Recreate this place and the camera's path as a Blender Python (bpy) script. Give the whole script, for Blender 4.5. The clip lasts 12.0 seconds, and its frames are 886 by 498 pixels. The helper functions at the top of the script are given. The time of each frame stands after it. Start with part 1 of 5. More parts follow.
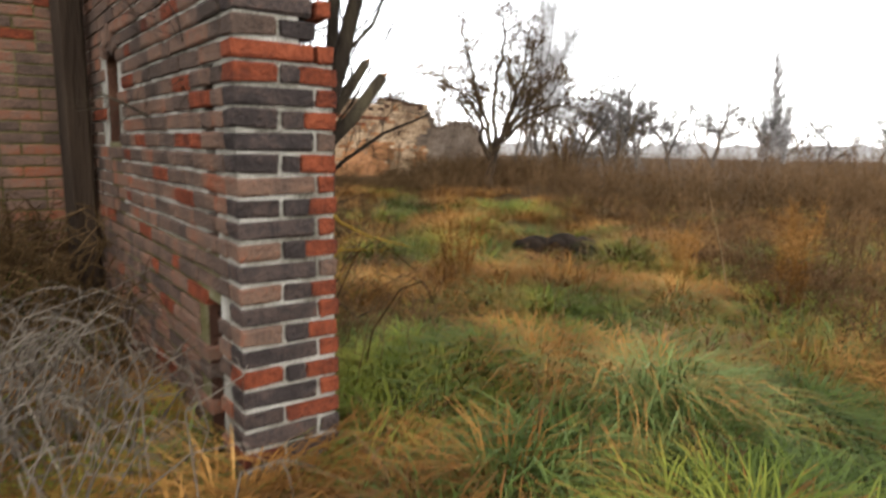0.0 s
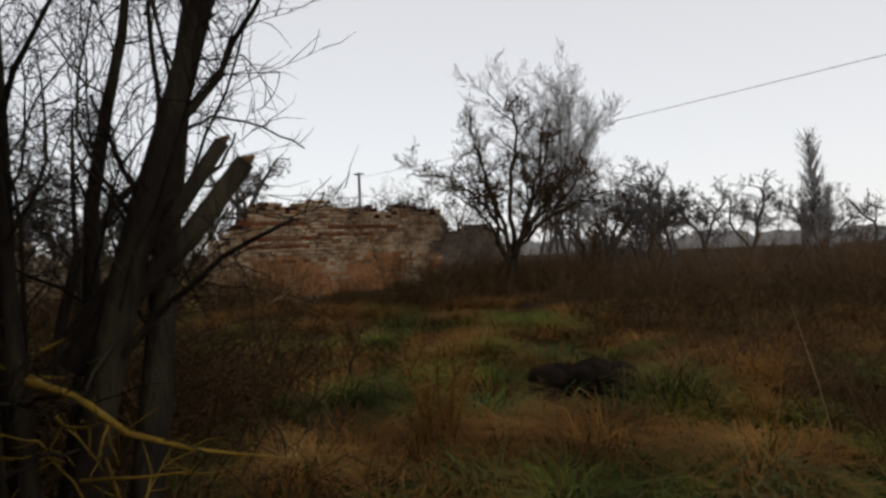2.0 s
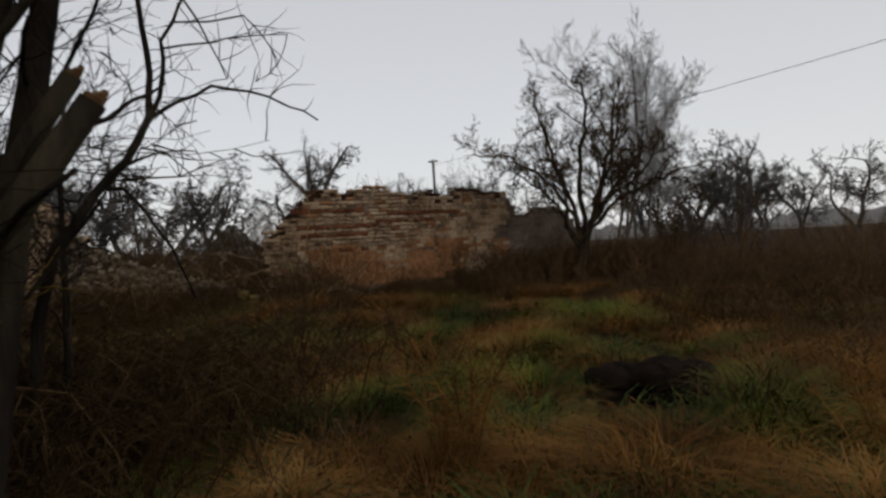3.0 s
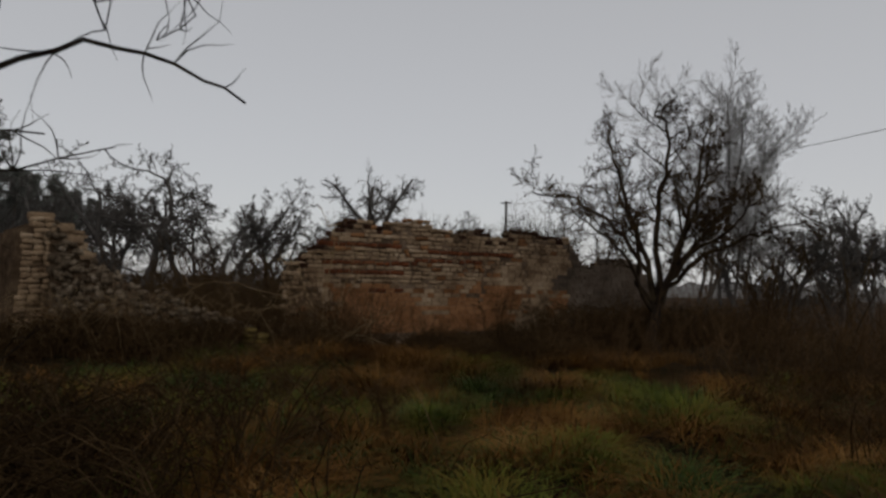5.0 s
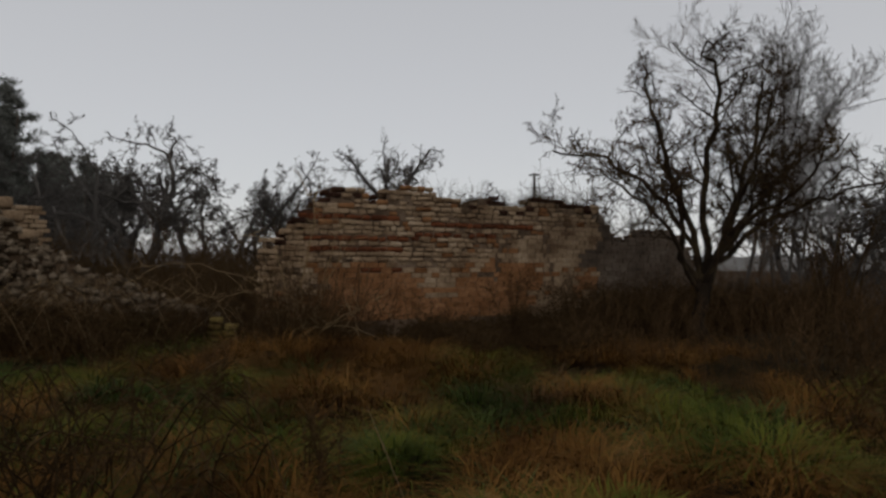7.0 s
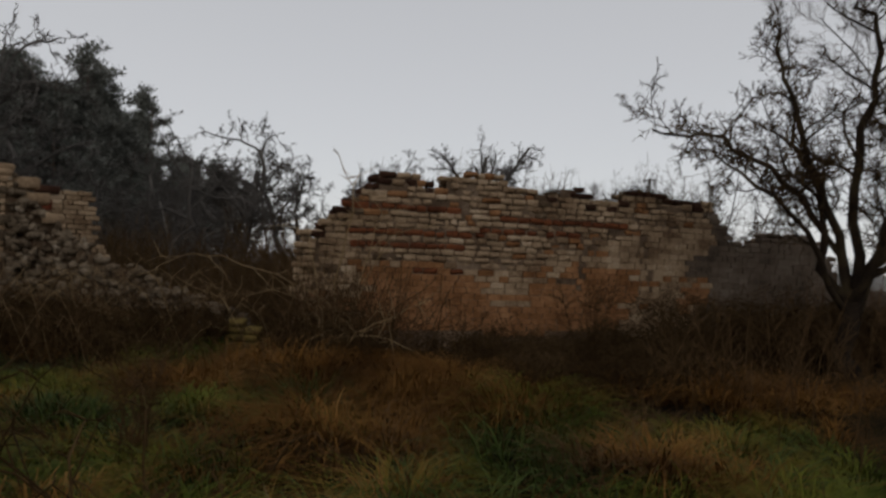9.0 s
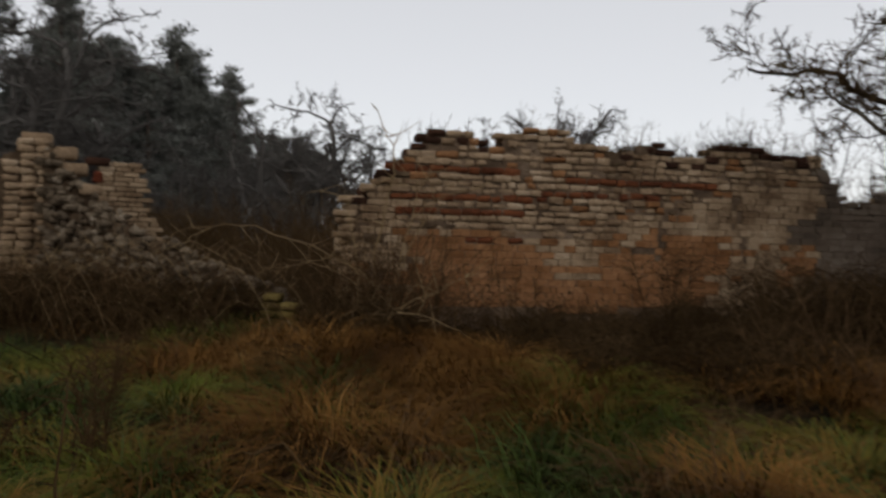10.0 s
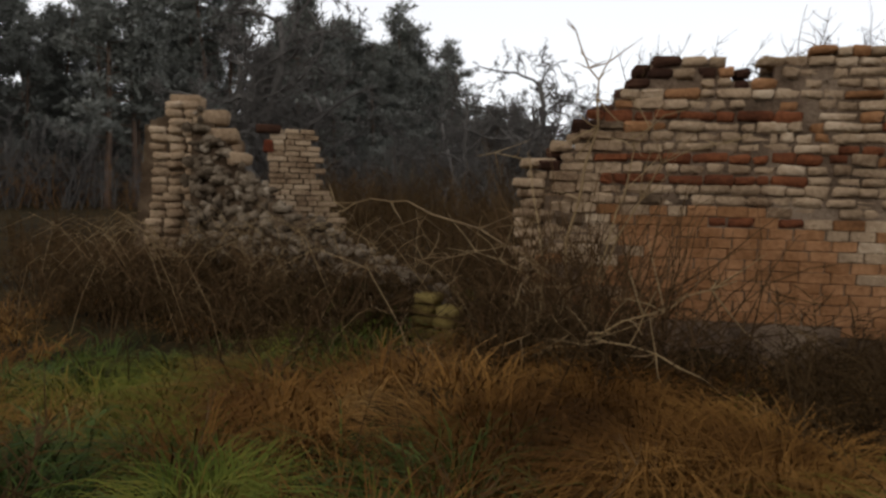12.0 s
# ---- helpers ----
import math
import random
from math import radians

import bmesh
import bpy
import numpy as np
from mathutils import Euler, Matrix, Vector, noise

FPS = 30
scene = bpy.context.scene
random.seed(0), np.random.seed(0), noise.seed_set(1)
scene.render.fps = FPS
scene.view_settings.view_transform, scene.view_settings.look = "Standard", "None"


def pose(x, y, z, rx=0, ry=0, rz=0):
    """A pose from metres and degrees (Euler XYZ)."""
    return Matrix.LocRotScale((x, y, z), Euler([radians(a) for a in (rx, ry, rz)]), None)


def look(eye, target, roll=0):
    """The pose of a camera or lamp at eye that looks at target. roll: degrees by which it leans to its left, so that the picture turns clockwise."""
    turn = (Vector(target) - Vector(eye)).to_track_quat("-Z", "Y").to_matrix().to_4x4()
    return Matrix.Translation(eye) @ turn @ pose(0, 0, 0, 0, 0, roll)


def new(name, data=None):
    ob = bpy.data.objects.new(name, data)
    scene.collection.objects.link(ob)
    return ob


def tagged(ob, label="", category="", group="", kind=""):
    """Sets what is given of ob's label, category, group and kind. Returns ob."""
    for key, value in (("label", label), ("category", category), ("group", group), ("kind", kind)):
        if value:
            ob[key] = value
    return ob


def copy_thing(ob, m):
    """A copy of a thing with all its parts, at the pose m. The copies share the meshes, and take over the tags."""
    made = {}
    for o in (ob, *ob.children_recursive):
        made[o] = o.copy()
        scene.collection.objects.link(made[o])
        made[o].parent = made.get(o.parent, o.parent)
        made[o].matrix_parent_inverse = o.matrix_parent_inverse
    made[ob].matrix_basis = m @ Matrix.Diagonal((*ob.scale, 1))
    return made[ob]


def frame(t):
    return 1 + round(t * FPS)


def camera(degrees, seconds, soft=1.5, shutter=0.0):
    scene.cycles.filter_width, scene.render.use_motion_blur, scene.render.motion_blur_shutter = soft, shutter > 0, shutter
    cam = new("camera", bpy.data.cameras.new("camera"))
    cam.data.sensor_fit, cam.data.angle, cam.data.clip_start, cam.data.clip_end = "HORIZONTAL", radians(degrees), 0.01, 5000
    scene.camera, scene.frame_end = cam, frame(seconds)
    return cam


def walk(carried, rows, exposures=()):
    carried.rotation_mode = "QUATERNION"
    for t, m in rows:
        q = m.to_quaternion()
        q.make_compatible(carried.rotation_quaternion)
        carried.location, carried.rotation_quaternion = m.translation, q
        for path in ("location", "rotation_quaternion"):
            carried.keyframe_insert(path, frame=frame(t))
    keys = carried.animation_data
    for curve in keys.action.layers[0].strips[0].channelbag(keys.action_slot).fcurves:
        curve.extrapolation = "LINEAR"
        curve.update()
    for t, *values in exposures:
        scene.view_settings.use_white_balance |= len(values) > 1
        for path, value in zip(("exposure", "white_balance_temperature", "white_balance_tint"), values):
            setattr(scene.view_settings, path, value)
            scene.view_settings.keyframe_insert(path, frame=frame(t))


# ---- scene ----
cam = camera(67.4, 12.0, soft=2.7, shutter=0.25)
PATH = [
    (0, (0.236, -0.451, 1.262), (0.191, 1.525, 0.956), -1.3),
    (0.5, (0.229, -0.088, 1.323), (0.343, 1.906, 1.225), -3.0),
    (1, (0.388, 0.358, 1.284), (0.413, 2.358, 1.277), -3.9),
    (1.5, (0.511, 0.752, 1.329), (0.389, 2.746, 1.24), -5.6),
    (2, (0.614, 1.145, 1.297), (0.478, 3.141, 1.305), -4.7),
    (2.5, (0.775, 1.55, 1.242), (0.574, 3.538, 1.327), -1.8),
    (3, (0.876, 1.933, 1.232), (0.498, 3.897, 1.224), -5.9),
    (3.2, (0.891, 2.107, 1.231), (0.508, 4.067, 1.344), -3.9),
    (4.8, (1.014, 3.569, 1.296), (0.432, 5.476, 1.452), -1.4),
    (5, (0.987, 3.745, 1.313), (0.404, 5.654, 1.44), -1.1),
    (5.5, (0.969, 4.172, 1.29), (0.513, 6.118, 1.341), -3.4),
    (6, (0.963, 4.627, 1.316), (0.385, 6.542, 1.355), -4.9),
    (6.5, (0.864, 5.076, 1.347), (0.347, 7.006, 1.422), -0.8),
    (6.7, (0.848, 5.26, 1.368), (0.208, 7.154, 1.436), -2.2),
    (8.3, (0.758, 6.519, 1.205), (0.036, 8.384, 1.242), -1.0),
    (8.5, (0.757, 6.714, 1.21), (0.032, 8.572, 1.371), 1.9),
    (9, (0.771, 7.19, 1.283), (-0.205, 8.933, 1.366), 0.2),
    (9.5, (0.778, 7.707, 1.356), (-0.216, 9.441, 1.283), 1.1),
    (10, (0.61, 8.092, 1.248), (-0.58, 9.7, 1.251), -0.3),
    (10.5, (0.396, 8.552, 1.278), (-1.043, 9.932, 1.437), 3.3),
    (11, (0.074, 8.983, 1.288), (-1.372, 10.357, 1.436), 3.3),
    (11.5, (-0.291, 9.382, 1.284), (-1.856, 10.628, 1.314), -0.7),
    (12, (-0.622, 9.684, 1.351), (-2.261, 10.829, 1.268), 0.2),
]
EXPOSURES = [(0.0, 2.75), (0.5, 2.35), (1.0, 1.6), (1.5, 0.7), (2.0, 0.45), (2.5, 0.35), (3.0, 0.15), (5.0, -0.25), (5.5, -0.28), (6.0, -0.2), (6.5, -0.15),
             (8.5, -0.05), (9.0, -0.05), (9.5, 0.08), (10.0, 0.35), (10.5, 0.3), (11.0, 0.3), (11.5, 0.5), (12.0, 0.8)]
LEVEL = pose(0, 0, 0, 0, -2.2, 0)
walk(cam, [(t, LEVEL @ look(eye, target, roll)) for t, eye, target, roll in PATH], EXPOSURES)

# ---- light: an overcast winter sky and a very soft, weak sun behind it ----
world = bpy.data.worlds.new("overcast_sky")
scene.world = world
world.use_nodes = True
wn, wl = world.node_tree.nodes, world.node_tree.links
wn.clear()
sky = wn.new("ShaderNodeTexSky")
sky.sky_type, sky.sun_disc = "NISHITA", False
sky.sun_elevation, sky.sun_rotation = radians(32), radians(150)
bg_sky = wn.new("ShaderNodeBackground")
bg_sky.inputs["Strength"].default_value = 0.012
wl.new(sky.outputs[0], bg_sky.inputs["Color"])
coords = wn.new("ShaderNodeTexCoord")
split = wn.new("ShaderNodeSeparateXYZ")
wl.new(coords.outputs["Generated"], split.inputs[0])
cloud_ramp = wn.new("ShaderNodeValToRGB")
cloud_ramp.color_ramp.elements[0].position, cloud_ramp.color_ramp.elements[0].color = 0.0, (0.62, 0.615, 0.62, 1)
cloud_ramp.color_ramp.elements[1].position, cloud_ramp.color_ramp.elements[1].color = 0.8, (0.36, 0.362, 0.374, 1)
wl.new(split.outputs["Z"], cloud_ramp.inputs[0])
bg_cloud = wn.new("ShaderNodeBackground")
bg_cloud.inputs["Strength"].default_value = 1.0
wl.new(cloud_ramp.outputs[0], bg_cloud.inputs["Color"])
both = wn.new("ShaderNodeAddShader")
wl.new(bg_sky.outputs[0], both.inputs[0])
wl.new(bg_cloud.outputs[0], both.inputs[1])
w_out = wn.new("ShaderNodeOutputWorld")
wl.new(both.outputs[0], w_out.inputs["Surface"])

sun = new("sun", bpy.data.lights.new("sun", "SUN"))
sun.data.energy, sun.data.angle, sun.data.color = 0.35, radians(40), (1.0, 0.97, 0.93)
sun.matrix_world = look((6, -10, 12), (0, 6, 0))


# ---- materials ----
def material(name, stops, scale=6.0, rough=0.9, bump=0.3, rand=0.5, fine=60.0, metal=0.0, patch=0.35, spec=0.25, stretch=(1, 1, 1)):
    """A weathered surface: colour stops by a large noise, a fine grain and a chance value per piece."""
    m = bpy.data.materials.new(name)
    m.use_nodes = True
    n, l = m.node_tree.nodes, m.node_tree.links
    bsdf = n["Principled BSDF"]
    geo, info, tex = n.new("ShaderNodeNewGeometry"), n.new("ShaderNodeObjectInfo"), n.new("ShaderNodeMapping")
    tex.inputs["Scale"].default_value = stretch
    l.new(geo.outputs["Position"], tex.inputs["Vector"])
    big, small = n.new("ShaderNodeTexNoise"), n.new("ShaderNodeTexNoise")
    big.inputs["Scale"].default_value, big.inputs["Detail"].default_value = scale, 5
    small.inputs["Scale"].default_value, small.inputs["Detail"].default_value = fine, 4
    l.new(tex.outputs[0], big.inputs["Vector"])
    l.new(tex.outputs[0], small.inputs["Vector"])
    chance = n.new("ShaderNodeMath")
    l.new(info.outputs["Random"], chance.inputs[0])
    l.new(geo.outputs["Random Per Island"], chance.inputs[1])
    fract = n.new("ShaderNodeMath")
    fract.operation = "FRACT"
    l.new(chance.outputs[0], fract.inputs[0])

    def blend(a, b, weight):
        x = n.new("ShaderNodeMix")
        x.inputs[0].default_value = weight
        l.new(a, x.inputs[2])
        l.new(b, x.inputs[3])
        return x.outputs[0]

    widen = n.new("ShaderNodeMapRange")
    widen.inputs["From Min"].default_value, widen.inputs["From Max"].default_value = 0.28, 0.72
    l.new(big.outputs["Fac"], widen.inputs["Value"])
    value = blend(blend(widen.outputs[0], fract.outputs[0], rand), small.outputs["Fac"], patch)
    ramp = n.new("ShaderNodeValToRGB")
    el = ramp.color_ramp.elements
    while len(el) < len(stops):
        el.new(0.5)
    for e, (p, c) in zip(el, stops):
        e.position, e.color = p, (*c, 1)
    l.new(value, ramp.inputs[0])
    l.new(ramp.outputs[0], bsdf.inputs["Base Color"])
    bsdf.inputs["Roughness"].default_value, bsdf.inputs["Metallic"].default_value = rough, metal
    bsdf.inputs["Specular IOR Level"].default_value = spec
    if bump:
        b = n.new("ShaderNodeBump")
        b.inputs["Strength"].default_value, b.inputs["Distance"].default_value = bump, 0.02
        l.new(small.outputs["Fac"], b.inputs["Height"])
        l.new(b.outputs[0], bsdf.inputs["Normal"])
    return m


SOIL = material("wet_soil", [(0.2, (0.010, 0.007, 0.004)), (0.5, (0.024, 0.017, 0.007)), (0.8, (0.042, 0.028, 0.010))], 1.5, 0.95, 0.8, 0.0, 25, spec=0.05)
CLOD = material("dark_clod", [(0.2, (0.006, 0.004, 0.003)), (0.8, (0.020, 0.014, 0.010))], 9, 0.95, 1.0, 0.3, spec=0.03)
GRASS = material("wet_grass", [(0.14, (0.016, 0.022, 0.003)), (0.34, (0.048, 0.066, 0.009)), (0.56, (0.125, 0.130, 0.020)), (0.76, (0.160, 0.098, 0.020)), (0.95, (0.27, 0.165, 0.05))],
                 1.3, 0.8, 0, 0.12, 5, patch=0.12, spec=0.05)
LUSH = material("lush_grass", [(0.15, (0.012, 0.020, 0.004)), (0.5, (0.046, 0.066, 0.012)), (0.85, (0.11, 0.135, 0.04))], 1.3, 0.75, 0, 0.3, 6, patch=0.2, spec=0.08)
# Brown thatch made darker: shade in the gaps between tussocks is in its colour.
SHADETHATCH = material("shaded_thatch", [(0.2, (0.010, 0.008, 0.003)), (0.5, (0.030, 0.024, 0.008)), (0.85, (0.062, 0.048, 0.016))], 2.5, 0.95, 0, 0.3, 7, spec=0.03)
STRAW = material("dead_grass", [(0.14, (0.020, 0.009, 0.003)), (0.40, (0.100, 0.044, 0.010)), (0.70, (0.24, 0.118, 0.030)), (0.95, (0.40, 0.25, 0.10))], 1.4, 0.85, 0, 0.2, 7, patch=0.2, spec=0.05)
WEED = material("dead_weed", [(0.1, (0.022, 0.013, 0.006)), (0.5, (0.078, 0.044, 0.019)), (0.9, (0.17, 0.104, 0.052))], 0.9, 0.9, 0, 0.45, 9, spec=0.04)
BRAMBLE = material("bramble_stem", [(0.1, (0.012, 0.007, 0.003)), (0.55, (0.052, 0.030, 0.012)), (0.95, (0.155, 0.098, 0.046))], 1.3, 0.9, 0, 0.65, 9, spec=0.05)
CANE = material("pale_cane", [(0.1, (0.13, 0.08, 0.035)), (0.6, (0.24, 0.16, 0.075)), (0.95, (0.33, 0.24, 0.13))], 3, 0.7, 0.2, 0.5)
LICHEN = material("lichen_twig", [(0.1, (0.05, 0.028, 0.008)), (0.5, (0.15, 0.088, 0.014)), (0.95, (0.25, 0.17, 0.03))], 6, 0.9, 0.3, 0.4, spec=0.05)
BARK = material("wet_bark", [(0.15, (0.006, 0.005, 0.004)), (0.5, (0.020, 0.015, 0.011)), (0.85, (0.055, 0.045, 0.027))], 5, 0.95, 0.8, 0.1, 45, spec=0.04, stretch=(1, 1, 0.25))
GREYBARK = material("grey_bark", [(0.15, (0.05, 0.042, 0.034)), (0.5, (0.11, 0.095, 0.078)), (0.85, (0.19, 0.175, 0.145))], 7, 0.9, 0.7, 0.1, 50, stretch=(1, 1, 0.3))
APPLEBARK = material("apple_bark", [(0.15, (0.010, 0.007, 0.005)), (0.5, (0.030, 0.021, 0.014)), (0.85, (0.075, 0.055, 0.028))], 4, 0.95, 0.6, 0.2, 40, spec=0.04)
APPLETWIG = material("apple_twig", [(0.15, (0.016, 0.010, 0.006)), (0.5, (0.045, 0.027, 0.014)), (0.85, (0.10, 0.068, 0.026))], 1.2, 0.95, 0, 0.5, 9, spec=0.04)
# Mist over the far trees is put into these two pale twig colours.
HAZETWIG = material("hazed_far_twig", [(0.15, (0.045, 0.040, 0.036)), (0.5, (0.085, 0.076, 0.068)), (0.85, (0.14, 0.127, 0.113))], 0.3, 0.9, 0, 0.4, 3, spec=0.05)
MISTTWIG = material("misted_twig", [(0.15, (0.22, 0.21, 0.20)), (0.85, (0.36, 0.34, 0.33))], 0.4, 0.9, 0, 0.4, 3)
BIRCHBARK = material("birch_bark", [(0.2, (0.10, 0.10, 0.10)), (0.5, (0.40, 0.39, 0.38)), (0.8, (0.52, 0.51, 0.49))], 2, 0.8, 0.2, 0.1, 12)
# Needles greyed and lightened: the wood's mist is put into their colour.
PINE = material("misted_needles", [(0.1, (0.105, 0.106, 0.090)), (0.5, (0.150, 0.151, 0.132)), (0.9, (0.205, 0.206, 0.185))], 0.25, 0.9, 0, 0.4, 2, spec=0.02)
PINEBARK = material("pine_bark", [(0.2, (0.055, 0.038, 0.028)), (0.8, (0.15, 0.095, 0.065))], 1, 0.9, 0.4, 0.2, 12)
RUSSET = material("russet_leaf", [(0.1, (0.07, 0.035, 0.014)), (0.9, (0.16, 0.085, 0.03))], 0.6, 0.9, 0, 0.5, 3)
RED = material("red_brick", [(0.2, (0.022, 0.010, 0.008)), (0.42, (0.076, 0.021, 0.011)), (0.68, (0.142, 0.036, 0.016)), (0.95, (0.20, 0.068, 0.034))], 14, 0.92, 0.8, 0.35, 60, patch=0.5, spec=0.06)
DARK = material("dark_fired_brick", [(0.15, (0.009, 0.007, 0.006)), (0.45, (0.024, 0.018, 0.016)), (0.68, (0.050, 0.034, 0.027)), (0.86, (0.095, 0.032, 0.017))], 13, 0.8, 0.8, 0.35, 60, patch=0.5, spec=0.1)
MIXED = material("mottled_brick", [(0.2, (0.024, 0.018, 0.014)), (0.42, (0.060, 0.040, 0.030)), (0.60, (0.105, 0.062, 0.042)), (0.78, (0.145, 0.046, 0.022)), (0.97, (0.19, 0.065, 0.030))], 5, 0.92, 0.8, 0.5, 60, patch=0.4, spec=0.08)
MORTAR = material("lime_mortar", [(0.25, (0.085, 0.076, 0.058)), (0.5, (0.22, 0.205, 0.17)), (0.8, (0.36, 0.34, 0.30))], 7, 0.95, 0.9, 0.0, 90, patch=0.5, spec=0.05)
MOSSMORTAR = material("mossy_mortar", [(0.25, (0.022, 0.020, 0.006)), (0.5, (0.070, 0.060, 0.022)), (0.8, (0.15, 0.135, 0.085))], 2.5, 0.95, 0.9, 0.0, 80, patch=0.4, spec=0.04)
CREAM = material("cream_brick", [(0.10, (0.050, 0.030, 0.017)), (0.32, (0.150, 0.095, 0.055)), (0.60, (0.32, 0.225, 0.140)), (0.92, (0.52, 0.41, 0.29))], 2.2, 0.95, 0.9, 0.36, 30, patch=0.42, spec=0.04)
ORANGE = material("orange_washed_brick", [(0.1, (0.065, 0.030, 0.014)), (0.40, (0.185, 0.086, 0.036)), (0.70, (0.30, 0.152, 0.072)), (0.95, (0.40, 0.25, 0.14))], 3.5, 0.95, 0.8, 0.34, 30, patch=0.45, spec=0.04)
# Dark brick of the ruins; also the painted shade inside the near wall's slots.
SOOTSHADE = material("sooty_brick_slot_shade", [(0.1, (0.014, 0.008, 0.006)), (0.6, (0.050, 0.024, 0.015)), (0.95, (0.12, 0.06, 0.034))], 5, 0.95, 0.8, 0.4, 60, spec=0.05)
BAND = material("rust_band_brick", [(0.15, (0.030, 0.014, 0.009)), (0.42, (0.105, 0.036, 0.017)), (0.72, (0.190, 0.066, 0.028)), (0.95, (0.25, 0.125, 0.07))], 4, 0.95, 0.9, 0.35, 30, patch=0.45, spec=0.04)
BEDDING = material("bedding_mortar", [(0.2, (0.050, 0.034, 0.022)), (0.5, (0.130, 0.088, 0.058)), (0.85, (0.24, 0.175, 0.12))], 3, 0.98, 1.0, 0.0, 40, patch=0.45, spec=0.03)
CORE = material("crumbling_core", [(0.15, (0.030, 0.019, 0.011)), (0.5, (0.085, 0.056, 0.034)), (0.85, (0.17, 0.12, 0.075))], 4, 0.98, 1.0, 0.0, 50, spec=0.03)
STONE = material("field_stone", [(0.1, (0.025, 0.018, 0.011)), (0.40, (0.082, 0.059, 0.038)), (0.70, (0.20, 0.155, 0.108)), (0.95, (0.44, 0.38, 0.30))], 5, 0.95, 0.9, 0.6, 40, patch=0.4, spec=0.04)
TIMBER = material("rotten_timber", [(0.2, (0.010, 0.007, 0.005)), (0.8, (0.040, 0.027, 0.018))], 4, 0.95, 0.8, 0.1, 40, spec=0.05, stretch=(1, 1, 0.15))
WOODCUT = material("split_wood", [(0.2, (0.040, 0.022, 0.010)), (0.8, (0.14, 0.078, 0.034))], 8, 0.95, 0.6, 0.1, 60, spec=0.04)
WIRE = material("cable", [(0.2, (0.05, 0.05, 0.05)), (0.8, (0.09, 0.09, 0.09))], 4, 0.6, 0.0)
# Shade inside the wood, given as a plain dark colour.
WOODSHADE = material("wood_depth_shade", [(0.2, (0.040, 0.036, 0.032)), (0.8, (0.080, 0.068, 0.058))], 0.15, 1.0, 0.0, 0.0, 1.5, spec=0.0)
# Lighter and greyer than the near weeds: distance haze put into the colour.
HAZEWEED = material("hazed_weed", [(0.1, (0.06, 0.042, 0.030)), (0.5, (0.11, 0.080, 0.058)), (0.9, (0.17, 0.128, 0.095))], 0.3, 0.95, 0, 0.5, 2, spec=0.02)
PLASTER = material("grey_render", [(0.15, (0.045, 0.034, 0.024)), (0.5, (0.120, 0.090, 0.066)), (0.85, (0.20, 0.158, 0.12))], 1.6, 0.95, 0.6, 0.25, 35, spec=0.03)
MOSSBRICK = material("mossy_yellow_brick", [(0.2, (0.050, 0.034, 0.012)), (0.5, (0.135, 0.096, 0.030)), (0.85, (0.25, 0.185, 0.07))], 5, 0.95, 0.8, 0.3, 35, spec=0.03)
DEADSTEM = material("grey_dead_stem", [(0.1, (0.035, 0.028, 0.022)), (0.5, (0.095, 0.078, 0.060)), (0.95, (0.20, 0.17, 0.135))], 3, 0.9, 0, 0.6, 9, spec=0.04)
# Mist at the horizon, given as the pale colour of a strip.
MISTLINE = material("mist_strip", [(0.2, (0.26, 0.25, 0.24)), (0.8, (0.38, 0.37, 0.36))], 0.1, 1.0, 0.0, 0.0, 1.0, spec=0.0)
BLUE = material("blue_plastic", [(0.2, (0.02, 0.07, 0.16)), (0.8, (0.04, 0.12, 0.25))], 9, 0.4, 0.0)


# ---- building blocks ----
def thing(name, at, label, category, group="", kind=""):
    ob = new(name)
    ob.empty_display_size = 0.1
    ob.matrix_world = at if isinstance(at, Matrix) else Matrix.Translation(at)
    return tagged(ob, label, category, group, kind)


def mesh_of(name, verts, faces, mat, smooth=False):
    me = bpy.data.meshes.new(name)
    me.from_pydata([tuple(v) for v in verts], [], [tuple(f) for f in faces])
    me.materials.append(mat)
    if smooth:
        me.polygons.foreach_set("use_smooth", [True] * len(me.polygons))
    me.update()
    return me


def quick_mesh(name, verts, tris, mat, smooth=False):
    """A mesh from numpy arrays of corners and triangles."""
    me = bpy.data.meshes.new(name)
    verts, tris = np.asarray(verts, np.float32), np.asarray(tris, np.int32)
    me.vertices.add(len(verts))
    me.vertices.foreach_set("co", verts.ravel())
    me.loops.add(tris.size)
    me.loops.foreach_set("vertex_index", tris.ravel())
    me.polygons.add(len(tris))
    me.polygons.foreach_set("loop_start", np.arange(0, tris.size, 3, dtype=np.int32))
    me.materials.append(mat)
    if smooth:
        me.polygons.foreach_set("use_smooth", np.ones(len(tris), bool))
    me.update(calc_edges=True)
    me.validate()
    return me


def child(name, me, parent, label="", m=None):
    """A mesh as one part under a thing; m is its pose in the parent's space."""
    ob = new(name, me)
    ob.parent = parent
    if m is not None:
        ob.matrix_basis = m
    return tagged(ob, label)


def smoothstep(a, b, v):
    k = min(1.0, max(0.0, (v - a) / (b - a)))
    return k * k * (3 - 2 * k)


